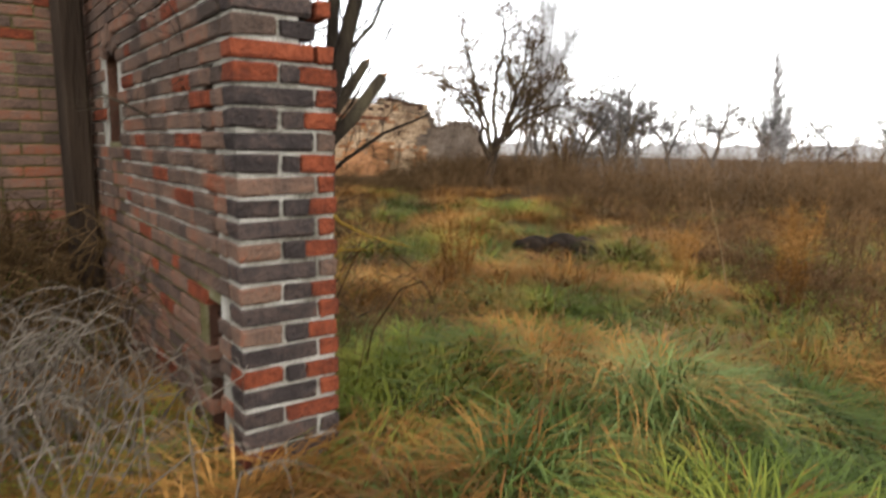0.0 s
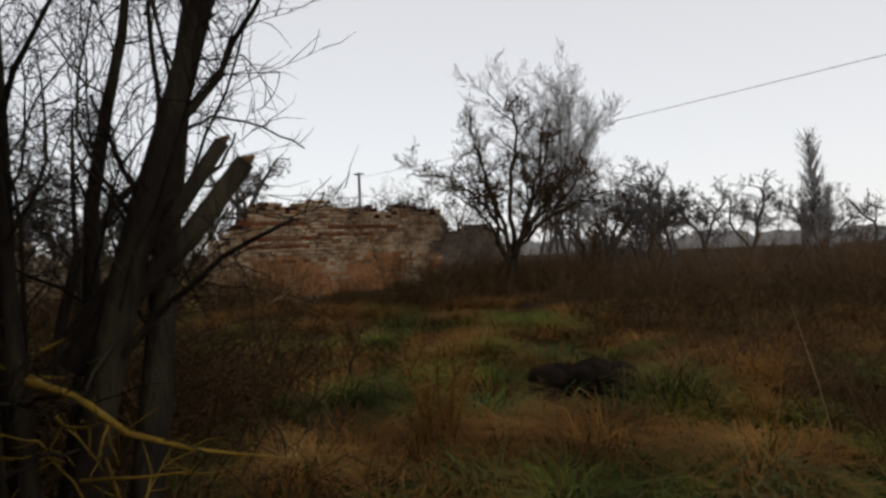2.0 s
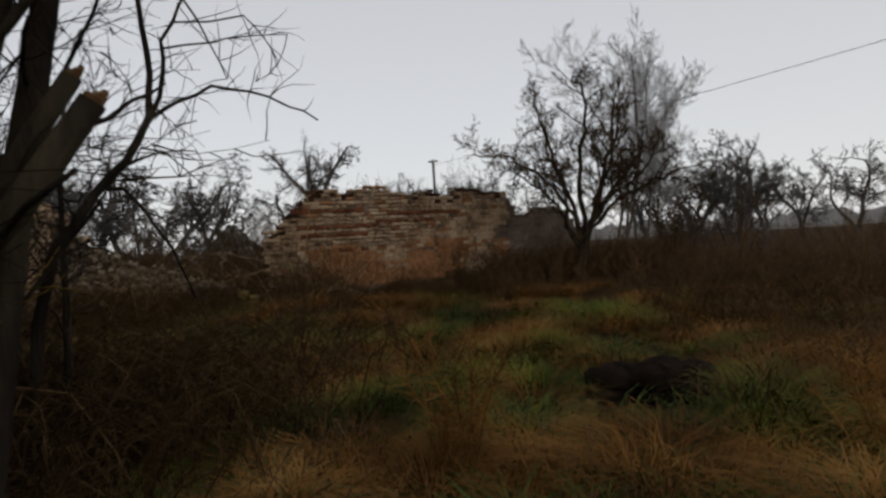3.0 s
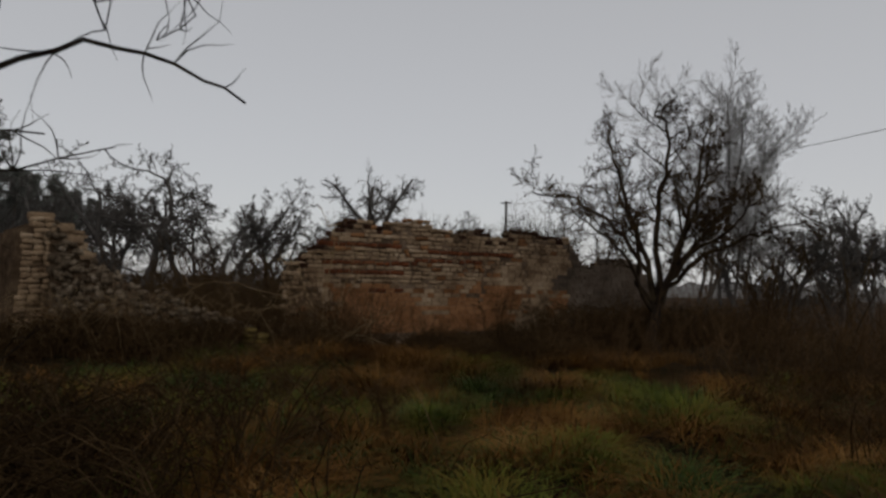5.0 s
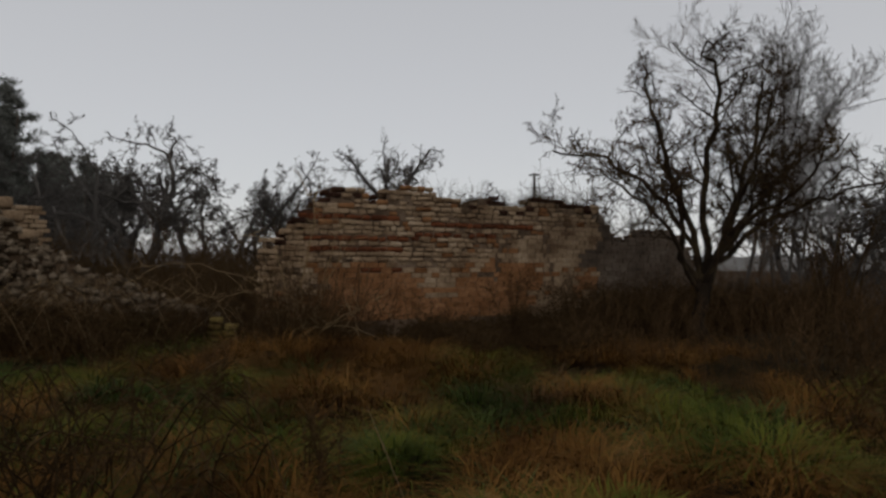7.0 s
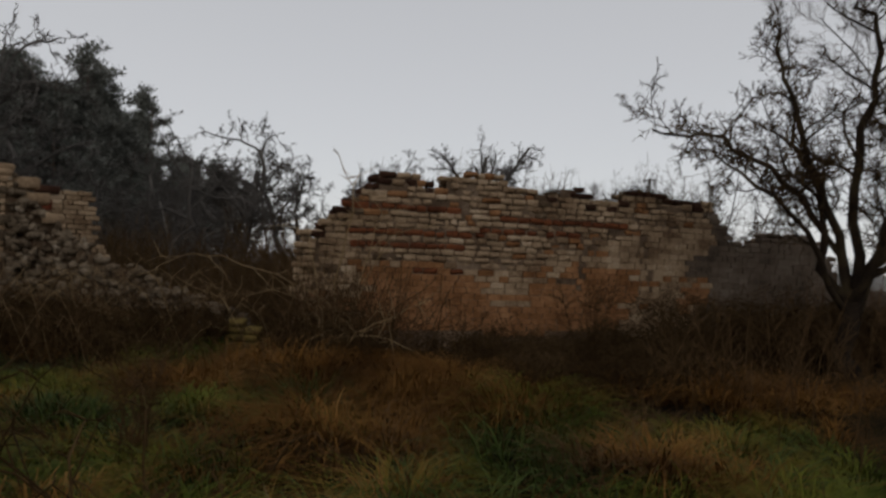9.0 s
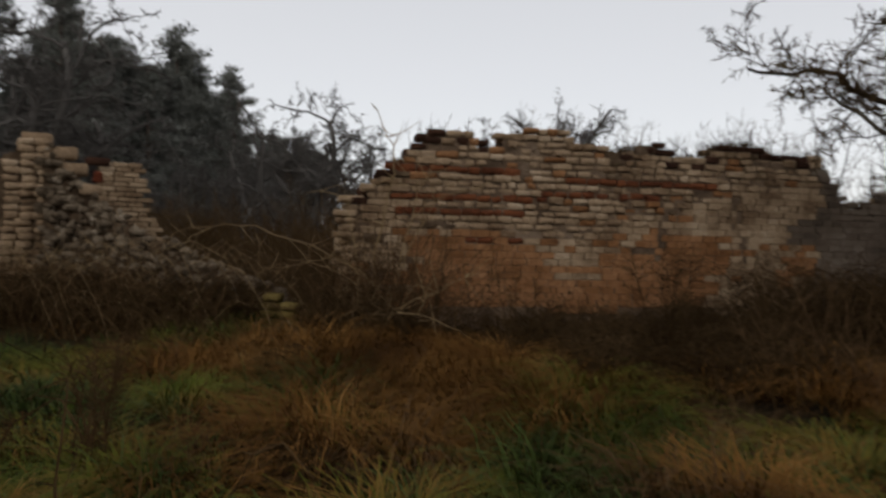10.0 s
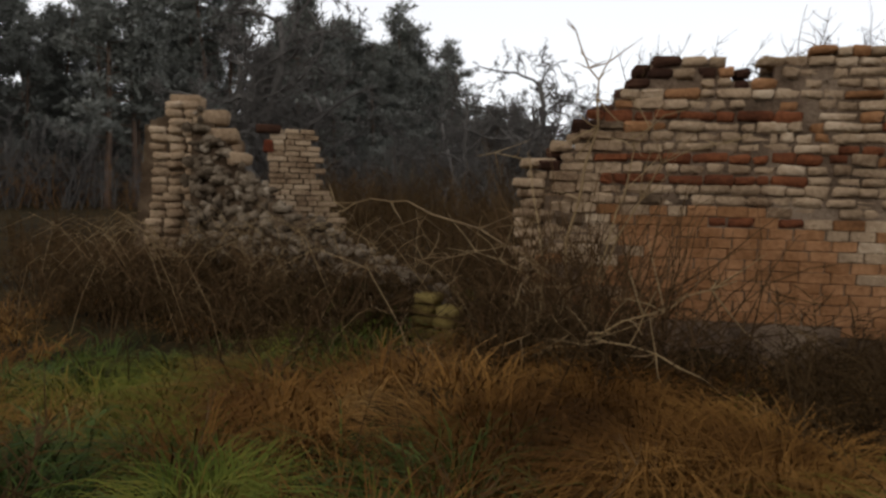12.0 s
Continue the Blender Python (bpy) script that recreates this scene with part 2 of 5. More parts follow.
def ground_z(x, y):
    """Height of the ground: a meadow that rises a little towards the ruins, with tussocks."""
    left = 1.0 - smoothstep(0.0, 4.0, x - 0.12 * max(0.0, y - 12))
    z = (0.13 * smoothstep(7.0, 11.0, y - 0.25 * x) + 0.10 * smoothstep(11.0, 14.0, y - 0.3 * x)) * left * (1.0 - 0.8 * smoothstep(18, 30, y))
    near = 1.0 - smoothstep(14.0, 40.0, math.hypot(x, y - 6))
    z += 0.07 * noise.noise((x * 0.55, y * 0.55, 0.0)) * (0.3 + near)
    z += 0.40 * (abs(noise.noise((x * 1.25, y * 1.25, 3.0))) - 0.17) * near
    z += 0.12 * math.exp(-((x - 2.3) ** 2 / 0.22 + (y - 7.35) ** 2 / 0.10))
    return z - 0.03


def soft_box(lx, ly, lz, seed, rough=0.004, bevel=0.006):
    """A worn block: bevelled box with uneven corners, centred, 44 triangles."""
    rng = random.Random(seed)
    bm = bmesh.new()
    bmesh.ops.create_cube(bm, size=1.0)
    for v in bm.verts:
        v.co = Vector((v.co.x * lx, v.co.y * ly, v.co.z * lz))
    bmesh.ops.bevel(bm, geom=bm.edges[:], offset=bevel, segments=1, affect="EDGES", profile=0.6)
    for v in bm.verts:
        v.co += Vector((rng.uniform(-rough, rough), rng.uniform(-rough, rough), rng.uniform(-rough, rough)))
    return bm


def bm_mesh(name, bm, mat, smooth=False):
    me = bpy.data.meshes.new(name)
    bm.to_mesh(me)
    bm.free()
    me.materials.append(mat)
    if smooth:
        me.polygons.foreach_set("use_smooth", [True] * len(me.polygons))
    return me


def lump(radius, seed, squash=(1, 1, 1), rough=0.3, level=2):
    bm = bmesh.new()
    bmesh.ops.create_icosphere(bm, subdivisions=level, radius=1.0)
    for v in bm.verts:
        k = 1 + rough * noise.noise(v.co * 1.3 + Vector((seed * 7.1, seed * 3.3, 0))) + rough * 0.5 * noise.noise(v.co * 3.1 + Vector((0, seed * 5.7, 0)))
        v.co = Vector((v.co.x * squash[0], v.co.y * squash[1], v.co.z * squash[2])) * k * radius
    return bm


class Tubes:
    """Collects tapered tubes along bent lines into one mesh."""

    def __init__(self):
        self.v, self.f = [], []

    def add(self, points, radii, sides):
        points = [Vector(p) for p in points]
        base = len(self.v)
        last = len(points) - 1
        side = None
        for i, p in enumerate(points):
            way = points[min(i + 1, last)] - points[max(i - 1, 0)]
            way = way.normalized() if way.length > 1e-9 else Vector((0, 0, 1))
            if side is None:
                side = way.orthogonal().normalized()
            else:
                side = side - way * side.dot(way)
                side = side.normalized() if side.length > 1e-6 else way.orthogonal().normalized()
            up = way.cross(side)
            for k in range(sides):
                a = 2 * math.pi * k / sides
                self.v.append(p + (side * math.cos(a) + up * math.sin(a)) * radii[i])
        for i in range(last):
            for k in range(sides):
                a, b = base + i * sides + k, base + i * sides + (k + 1) % sides
                c, d = b + sides, a + sides
                self.f += [(a, b, c), (a, c, d)]
        top = base + last * sides
        for k in range(1, sides - 1):
            self.f.append((top, top + k, top + k + 1))

    def mesh(self, name, mat, smooth=True):
        return quick_mesh(name, [tuple(p) for p in self.v], self.f, mat, smooth)


class Limbs:
    """The same, but each tube apart."""

    def __init__(self):
        self.each = []

    def add(self, points, radii, sides):
        one = Tubes()
        one.add(points, radii, sides)
        self.each.append(one)


def bent(rng, start, way, length, bits, wobble, lift=0.0):
    """A crooked line of points."""
    p, w = Vector(start), Vector(way).normalized()
    pts = [p.copy()]
    for _ in range(bits):
        w = (w + Vector((rng.gauss(0, wobble), rng.gauss(0, wobble), rng.gauss(0, wobble) + lift))).normalized()
        p = p + w * (length / bits)
        pts.append(p.copy())
    return pts


def grow(rng, tubes, start, way, length, radius, level, spec):
    """Branches on branches: tubes[0] trunk, tubes[1] limbs, tubes[2] twigs."""
    bits = max(2, spec["bits"] - level)
    pts = bent(rng, start, way, length, bits, spec["wobble"] * (spec.get("calm", 1.0) if level == 0 else 1 + 0.25 * level), spec["lift"])
    end = radius * spec["taper"]
    radii = [radius + (end - radius) * i / bits for i in range(bits + 1)]
    sprout(rng, tubes, pts, radii, length, level, spec)


def sprout(rng, tubes, pts, radii, length, level, spec):
    """Lays one branch along its points and grows the next ones from it."""
    bits = len(pts) - 1
    tubes[min(level, 2)].add(pts, radii, (9, 6, 3, 3, 3)[min(level, 4)])
    if level >= spec["levels"]:
        return
    count = spec["count"][level]
    low = spec["low"][level]
    for i in range(count):
        k = low + (1 - low) * (i + rng.random()) / count
        j = min(int(k * bits), bits - 1)
        p = pts[j].lerp(pts[j + 1], k * bits - j)
        axis = (pts[j + 1] - pts[j]).normalized()
        out = axis.orthogonal().normalized()
        out.rotate(Matrix.Rotation(rng.uniform(0, 2 * math.pi), 3, axis))
        angle = radians(rng.uniform(*spec["angle"]))
        w = axis * math.cos(angle) + out * math.sin(angle)
        w.z += spec["rise"]
        size = rng.uniform(0.7, 1.15) * spec["ratio"][level] * length * (1.15 - 0.55 * k)
        grow(rng, tubes, p, w, size, max(spec["thin"], radii[j] * rng.uniform(*spec.get("slim", (0.45, 0.7)))), level + 1, spec)


def tree(name, at, label, seed, stems, spec, mats, category="tree", group="", split=False):
    """stems: (offset, way, length, radius) for each trunk. split: every trunk and every limb is a part of its own."""
    rng = random.Random(seed)
    ob = thing(name, at, label, category, group)
    twigs, rest = Tubes(), Tubes()
    for offset, way, length, radius in stems:
        tubes = (Tubes(), Limbs() if split else rest, twigs)
        grow(rng, tubes, offset, way, length, radius, 0, spec)
        child("trunk", tubes[0].mesh("trunk", mats[0]), ob)
        if split:
            for limb in tubes[1].each:
                child("limb", limb.mesh("limb", mats[1]), ob)
    if not split and rest.v:
        base = len(twigs.v)
        twigs.v += rest.v
        twigs.f += [(a + base, b + base, c + base) for a, b, c in rest.f]
    child("crown", twigs.mesh("crown", mats[2]), ob)
    return ob


def blades(rng, xy, z, height, width, lean, mat, name, bend=1.0, flow=None):
    """Many bent grass blades as one mesh: each a ribbon of two quads and a tip."""
    n = len(xy)
    h = height * rng.uniform(0.55, 1.3, n)
    az = rng.uniform(0, 2 * np.pi, n) if flow is None else flow + rng.normal(0, 0.7, n)
    tilt = np.abs(rng.normal(lean, 0.3, n))
    out = np.stack([np.cos(az), np.sin(az)], 1)
    side = np.stack([-np.sin(az), np.cos(az)], 1) * (width * rng.uniform(0.6, 1.3, n))[:, None]
    verts = np.zeros((n, 7, 3))
    for i, (k, wid) in enumerate(((0, 1.0), (0.4, 0.9), (0.75, 0.6), (1.0, 0))):
        reach = h * (np.sin(tilt) * k + bend * 0.45 * k * k)
        rise = h * np.maximum(0.05, np.cos(tilt)) * (k - 0.42 * bend * k ** 3)
        c = np.stack([xy[:, 0] + out[:, 0] * reach, xy[:, 1] + out[:, 1] * reach, z + rise], 1)
        if i < 3:
            verts[:, 2 * i, :] = c
            verts[:, 2 * i + 1, :] = c
            verts[:, 2 * i, :2] -= side * wid
            verts[:, 2 * i + 1, :2] += side * wid
        else:
            verts[:, 6, :] = c
    pattern = np.array([(0, 1, 3), (0, 3, 2), (2, 3, 5), (2, 5, 4), (4, 5, 6)])
    tris = (pattern[None] + 7 * np.arange(n)[:, None, None]).reshape(-1, 3)
    return quick_mesh(name, verts.reshape(-1, 3), tris, mat)


def heights(xy):
    return np.array([ground_z(float(a), float(b)) for a, b in xy])


# ---- ground: one sheet to the horizon ----
def ground_sheet():
    n = 260
    u = np.linspace(-1, 1, n)
    s = np.sinh(u * 6.2) / np.sinh(6.2) * 1500
    xs, ys = s, s + 7.0
    verts = [(x, y, ground_z(x, y)) for y in ys for x in xs]
    i = np.arange(n - 1)
    a = (i[:, None] * n + i[None, :]).ravel()
    tris = np.concatenate([np.stack([a, a + 1, a + n + 1], 1), np.stack([a, a + n + 1, a + n], 1)])
    ob = new("ground", quick_mesh("ground", verts, tris, SOIL, True))
    return tagged(ob, "damp dark meadow soil under matted grass", "ground", kind="structure")


ground_sheet()

# ---- near brick building: its corner and the wall that runs away from it ----
CORNER = Vector((-0.555, 1.79, 0))
FACE = Vector((math.cos(radians(37)), math.sin(radians(37)), 0))
BACK = Vector((-FACE.y, FACE.x, 0))
COURSE = 0.077
NEAR_POSE = Matrix(((FACE.x, BACK.x, 0, CORNER.x), (FACE.y, BACK.y, 0, CORNER.y), (0, 0, 1, -0.15), (0, 0, 0, 1)))


def near_house():
    """Local x runs along the wall's end, y along the wall away from its corner."""
    rng = random.Random(5)
    house = thing("brick_wall", NEAR_POSE, "weathered brick wall end with dark and red bricks and ragged jamb", "wall", kind="structure")
    rows, long_y = 36, 3.3
    kinds = {}

    def brick_data(lx, ly, mat):
        key = (round(lx, 3), round(ly, 3), mat.name, rng.randrange(3))
        if key not in kinds:
            kinds[key] = bm_mesh("brick", soft_box(lx, ly, 0.061, int(lx * 1000) + int(ly * 777) + key[3] * 13, 0.0045, 0.006), mat)
        return kinds[key]

    placed = []
    for r in range(rows):
        z = (r + 0.5) * COURSE
        zt = z - 0.15
        odd = r % 2
        wide = 0.38
        if zt > 1.62:
            wide = 0.25 if not odd else 0.30
        if 1.66 < zt < 1.76:
            wide = 0.36
        if zt > 1.86:
            wide = 0.38 - 0.05 * rng.random()
        x = 0.0
        spans = [(0.0, 0.155), (0.168, 0.38)] if odd else [(0.0, 0.29), (0.303, 0.38)]
        for a, b in spans:
            b2 = min(b + rng.uniform(-0.012, 0.006) * (b > 0.3), wide)
            if b2 - a < 0.05:
                continue
            if a > 0.2:
                mat = RED if rng.random() < 0.75 else MIXED
            elif a > 0.1:
                mat = DARK
            else:
                mat = rng.choice((DARK, DARK, MIXED, MIXED, RED)) if odd else (DARK if rng.random() < 0.85 else MIXED)
            if zt < 0.33:
                mat = RED if rng.random() < 0.45 else DARK
            if 1.5 < zt < 1.6:
                mat = RED
            push = rng.uniform(-0.001, 0.007)
            if b - a > 0.2 and a > 0.1 and rng.random() < 0.75 and b2 - a > 0.17:
                cut = a + rng.uniform(0.06, 0.11)
                placed.append(((a + cut) / 2, 0.06 - push, z, cut - a - 0.0005, 0.12, DARK))
                placed.append(((cut + b2) / 2, 0.06 - push, z, b2 - cut, 0.12, RED))
            else:
                placed.append(((a + b2) / 2, 0.06 - push, z, b2 - a, 0.12, mat))
        y = 0.13 if not odd else 0.26
        if odd:
            placed.append((0.06, 0.19, z, 0.12, 0.12, MIXED))
        while y < long_y:
            size = 0.25 if (int(y * 10) + r) % 3 else 0.12
            mid = y + size / 2
            slot = (1.9 < mid < 2.35 and 1.26 < zt < 1.80) or (0.24 < mid < 0.45 and 0.0 < zt < 0.66)
            if not slot:
                placed.append((0.06 - rng.uniform(-0.003, 0.006), mid, z, 0.12, size, MIXED if rng.random() < 0.93 else RED))
            y += size + 0.01
    near = sorted(placed, key=lambda p: p[1] + (2 if p[2] > 2.2 else 0))
    # mortar body, in blocks that leave the two slots open; the long side is mossy
    for label, mat, blocks in (("pale lime mortar", MORTAR, ((0.011, 0.368, 0.011, 0.24, 0, 1.70), (0.011, 0.24, 0.011, 0.36, 1.70, 2.0), (0.011, 0.29, 0.011, 0.5, 2.0, 2.76),
                                                        (0.010, 0.372, 0.36, 1.95, 1.0, 2.0), (0.010, 0.372, 0.5, 1.95, 2.0, 2.76), (0.010, 0.372, 2.3, long_y, 1.0, 2.76), (0.010, 0.372, 1.95, 2.3, 1.95, 2.76))),
                               ("grimy mossy mortar", MOSSMORTAR, ((0.010, 0.372, 0.24, 0.42, 0.81, 1.0), (0.010, 0.372, 0.42, 1.95, 0, 1.0), (0.010, 0.372, 1.95, 2.3, 0, 1.41), (0.010, 0.372, 2.3, long_y, 0, 1.0))),
                               # The slots are lined dark: the shade of their depth is put into colour.
                               ("dark lining for the shade inside the slots", SOOTSHADE, ((0.25, 0.368, 0.243, 0.417, 0, 0.807), (0.25, 0.368, 1.953, 2.297, 1.413, 1.947), (0.014, 0.25, 2.28, 2.297, 1.413, 1.947), (0.014, 0.25, 0.40, 0.417, 0.05, 0.807),
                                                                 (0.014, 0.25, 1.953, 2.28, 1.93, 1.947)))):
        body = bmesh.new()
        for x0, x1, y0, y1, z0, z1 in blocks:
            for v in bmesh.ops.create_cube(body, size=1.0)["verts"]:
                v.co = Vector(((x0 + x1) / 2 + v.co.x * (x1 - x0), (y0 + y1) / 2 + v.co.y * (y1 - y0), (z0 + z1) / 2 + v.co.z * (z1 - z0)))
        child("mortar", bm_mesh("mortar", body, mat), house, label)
    for cx, cy, cz, lx, ly, mat in near[:300]:
        child("brick", brick_data(lx, ly, mat), house, m=pose(cx, cy, cz, rng.uniform(-0.8, 0.8), rng.uniform(-0.8, 0.8), rng.uniform(-0.8, 0.8)))
    for mat in (MIXED, RED, DARK):
        rest = bmesh.new()
        for cx, cy, cz, lx, ly, bmat in near[300:]:
            if bmat is mat:
                one = bmesh.ops.create_cube(rest, size=1.0)["verts"]
                for v in one:
                    v.co = Vector((cx + v.co.x * lx, cy + v.co.y * ly, cz + v.co.z * 0.064))
        if rest.verts:
            tagged(child("bricks", bm_mesh("bricks", rest, mat), house), kind="stuff")
        else:
            rest.free()
    # the arch over the slot
    for k in range(5):
        a = radians(18 + 36 * k)
        bm = soft_box(0.03, 0.05, 0.11, k, 0.003)
        child("arch_brick", bm_mesh("arch_brick", bm, MIXED), house, m=Matrix.Translation((0.0, 2.12 - 0.17 * math.cos(a), 1.88 + 0.15 * math.sin(a))) @ Matrix.Rotation(-(a - math.pi / 2), 4, "X"))
    return house


near_house()


def cross_wall():
    """A short brick wall across the far end of the first one, on its outer side."""
    rng = random.Random(8)
    wall = thing("brick_wall", NEAR_POSE @ pose(0.38, 3.3, 0, 0, 0, 180), "dark weathered brick cross wall of the old building", "wall", kind="structure")
    stock = [bm_mesh("brick", soft_box(w, 0.1, 0.064, 40 + k, 0.003, 0.005), mat) for k, (w, mat) in enumerate(((0.25, MIXED), (0.12, MIXED), (0.25, RED)))]
    for r in range(40):
        x = 0.0 if r % 2 else -0.13
        while x < 2.2:
            k = rng.choice((0, 0, 1, 0, 1, 2)) if rng.random() < 0.5 else 0
            w = 0.12 if k == 1 else 0.25
            if x >= 0:
                child("brick", stock[k], wall, m=pose(x + w / 2, 0.05, (r + 0.5) * COURSE, 0, 0, rng.uniform(-0.8, 0.8)))
            x += w + 0.01
    bm = bmesh.new()
    for v in bmesh.ops.create_cube(bm, size=1.0)["verts"]:
        v.co = Vector((1.12 + v.co.x * 2.24, -0.09 + v.co.y * 0.36, 1.54 + v.co.z * 3.08))
    child("mortar", bm_mesh("mortar", bm, MOSSMORTAR), wall, "grimy mossy mortar")


cross_wall()


def timber_post():
    bm = soft_box(0.16, 0.16, 3.0, 4, 0.01, 0.02)
    ob = new("timber_post", bm_mesh("timber_post", bm, TIMBER))
    ob.matrix_world = NEAR_POSE @ pose(-0.12, 2.75, 1.5, 1.5, -1, 12)
    return tagged(ob, "rotten dark timber post leaning by the brick wall", "post")


timber_post()

# ---- the long ruined wall of pale brick ----
W0 = Vector((-3.7, 13.75, 0))
WD = Vector((0.68, 0.733, 0)).normalized()
WN = Vector((WD.y, -WD.x, 0))
WALL_POSE = Matrix(((WD.x, -WN.x, 0, W0.x), (WD.y, -WN.y, 0, W0.y), (0, 0, 1, 0), (0, 0, 0, 1)))
TOP = ((-0.98, 1.15), (-0.95, 1.7), (-0.80, 1.85), (-0.55, 2.12), (-0.40, 2.26), (-0.28, 2.36), (-0.12, 2.53), (0.36, 2.51), (0.40, 2.39), (0.64, 2.39), (0.68, 2.52), (1.45, 2.53), (1.5, 2.40),
       (2.15, 2.33), (2.2, 2.41), (2.60, 2.41), (2.66, 2.27), (3.22, 2.30), (3.3, 2.47), (3.82, 2.44), (3.9, 2.37), (4.66, 2.27), (4.72, 2.1), (4.86, 2.02), (5.0, 1.82), (5.12, 1.73), (5.36, 1.70), (5.44, 1.82),
       (5.62, 1.93), (5.95, 1.84), (6.1, 1.92), (6.3, 1.92), (6.7, 1.74), (6.95, 1.4))
BANDS = ((-0.56, 0.92, 2.12), (-0.5, 1.22, 1.815), (1.5, 3.32, 1.97), (1.2, 2.0, 1.86), (-0.5, 0.25, 1.66), (0.35, 0.9, 1.655), (0.32, 0.62, 1.35), (0.85, 1.05, 1.35), (2.1, 2.5, 1.81))


def sag(s):
    """How far the wall's ragged outline lies lower towards its broken end."""
    return -0.142 + 0.0261 * s


def wall_top(s):
    for (a, za), (b, zb) in zip(TOP, TOP[1:]):
        if a <= s <= b:
            return za + (zb - za) * (s - a) / (b - a) + sag(s)
    return 0.0


def crack_at(z):
    """Where the two cracks stand at a height."""
    out = []
    if 1.0 < z < 1.78:
        out.append(2.62 - 0.12 * (1.78 - z) + 0.03 * math.sin(z * 21))
    if 1.25 < z < 2.35:
        out.append(1.02 + 0.06 * math.sin(z * 9) + (0.2 * (1.8 - z) if z < 1.8 else 0))
    if 0.95 < z < 1.85:
        out.append(3.45 + 0.5 * (1.85 - z) * 0.5 + 0.03 * math.sin(z * 25))
    return out


HIGH = 0.0755


def long_wall():
    rng = random.Random(11)
    wall = thing("ruined_wall", WALL_POSE, "ruined pale brick wall with red bands, cracks and a broken top", "wall", kind="structure")
    thick, shift = 0.42, {}
    stock = {}

    def data(length, mat, worn):
        key = (round(length / 0.02), mat.name, worn, rng.randrange(4))
        if key not in stock:
            stock[key] = bm_mesh("brick", soft_box(key[0] * 0.02, 0.12, 0.068 if worn else 0.071, key[0] * 31 + key[3], 0.010 if worn else 0.004, 0.013 if worn else 0.005), mat, worn)
        return stock[key]

    z, r, placed = 0.05, 0, []
    while z < 2.55:
        mid = z + HIGH / 2
        s = -1.0 + (0.085 if r % 2 else 0.0) + rng.uniform(-0.02, 0.02)
        while s < 6.9:
            length = rng.choice((0.15, 0.165, 0.165, 0.18, 0.12, 0.2)) if mid < 1.45 else rng.choice((0.09, 0.11, 0.125, 0.14, 0.15, 0.165, 0.19, 0.24))
            a, b = s, s + length
            s = b + (0.009 if mid < 1.45 else rng.uniform(0.004, 0.02))
            for c in crack_at(mid):
                if a < c < b:
                    if c - a > b - c:
                        b = c - 0.012
                    else:
                        a = c + 0.012
            centre = (a + b) / 2
            if b - a < 0.05 or wall_top(centre) < mid - 0.02 or min(wall_top(a), wall_top(b)) < mid - 0.1:
                continue
            band = any(p < centre < q and abs(mid - h - sag((p + q) / 2)) < HIGH / 2 for p, q, h in BANDS)
            upper = mid - sag(centre) > 1.42 + 0.5 * smoothstep(1.6, 4.0, centre) + 0.1 * noise.noise((centre, mid, 0)) or centre < -0.5
            top_gap = wall_top(centre) - mid
            if band:
                mat, worn, depth = BAND, True, rng.uniform(-0.008, 0.008)
            elif top_gap < 0.11 and rng.random() < 0.75 and (centre < 0.5 or centre > 2.1):
                mat, worn, depth = SOOTSHADE, True, rng.uniform(-0.02, 0.02)
            elif upper:
                mat, worn, depth = (CREAM if rng.random() < 0.86 else rng.choice((ORANGE, ORANGE, ORANGE, CORE))), True, rng.uniform(-0.018, 0.02)
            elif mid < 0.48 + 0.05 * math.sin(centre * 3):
                mat, worn, depth = SOOTSHADE, False, 0.03
            else:
                orange = 0.8 * noise.noise((centre * 0.9 + 4, mid * 1.3, 2)) + 0.55 - 0.55 * smoothstep(1.0, 1.45, mid) - 0.5 * smoothstep(1.8, 3.4, centre)
                mat, worn, depth = (ORANGE if rng.random() < smoothstep(-0.35, 0.35, orange) else CREAM), False, rng.uniform(-0.004, 0.005)
            if centre > 4.55 + 0.4 * noise.noise((centre * 2, mid * 2.5, 6)):
                mat, worn, depth = PLASTER, top_gap < 0.12, rng.uniform(-0.004, 0.006)
            if not band and mid > 0.6 and rng.random() < (0.02 if upper else 0.008):
                continue
            placed.append((centre, depth, mid + (rng.uniform(-0.007, 0.007) if worn else 0), b - a, mat, worn))
        z += HIGH
        r += 1
    # 300 of the bricks, nearest to where the walk ends, as parts
    placed.sort(key=lambda p: abs(p[0] - 1.0) + (3 if p[2] < 0.6 else 0))
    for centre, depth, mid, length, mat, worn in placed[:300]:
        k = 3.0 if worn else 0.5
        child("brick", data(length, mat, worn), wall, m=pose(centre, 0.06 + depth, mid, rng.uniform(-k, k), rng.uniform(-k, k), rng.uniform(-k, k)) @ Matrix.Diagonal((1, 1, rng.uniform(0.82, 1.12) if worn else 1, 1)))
    for mat in (BAND, SOOTSHADE, CREAM, ORANGE, CORE, PLASTER):
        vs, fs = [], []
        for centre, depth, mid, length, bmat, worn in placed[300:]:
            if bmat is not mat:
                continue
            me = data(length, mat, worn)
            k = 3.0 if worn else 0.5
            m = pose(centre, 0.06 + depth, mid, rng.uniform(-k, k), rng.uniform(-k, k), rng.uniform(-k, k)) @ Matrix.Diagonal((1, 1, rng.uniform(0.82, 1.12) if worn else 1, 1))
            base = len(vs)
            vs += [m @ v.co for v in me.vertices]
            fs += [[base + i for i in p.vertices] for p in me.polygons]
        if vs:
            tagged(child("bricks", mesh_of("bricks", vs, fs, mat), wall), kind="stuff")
    # rubble core behind the facing
    step, bm = 0.11, bmesh.new()
    s = -0.93
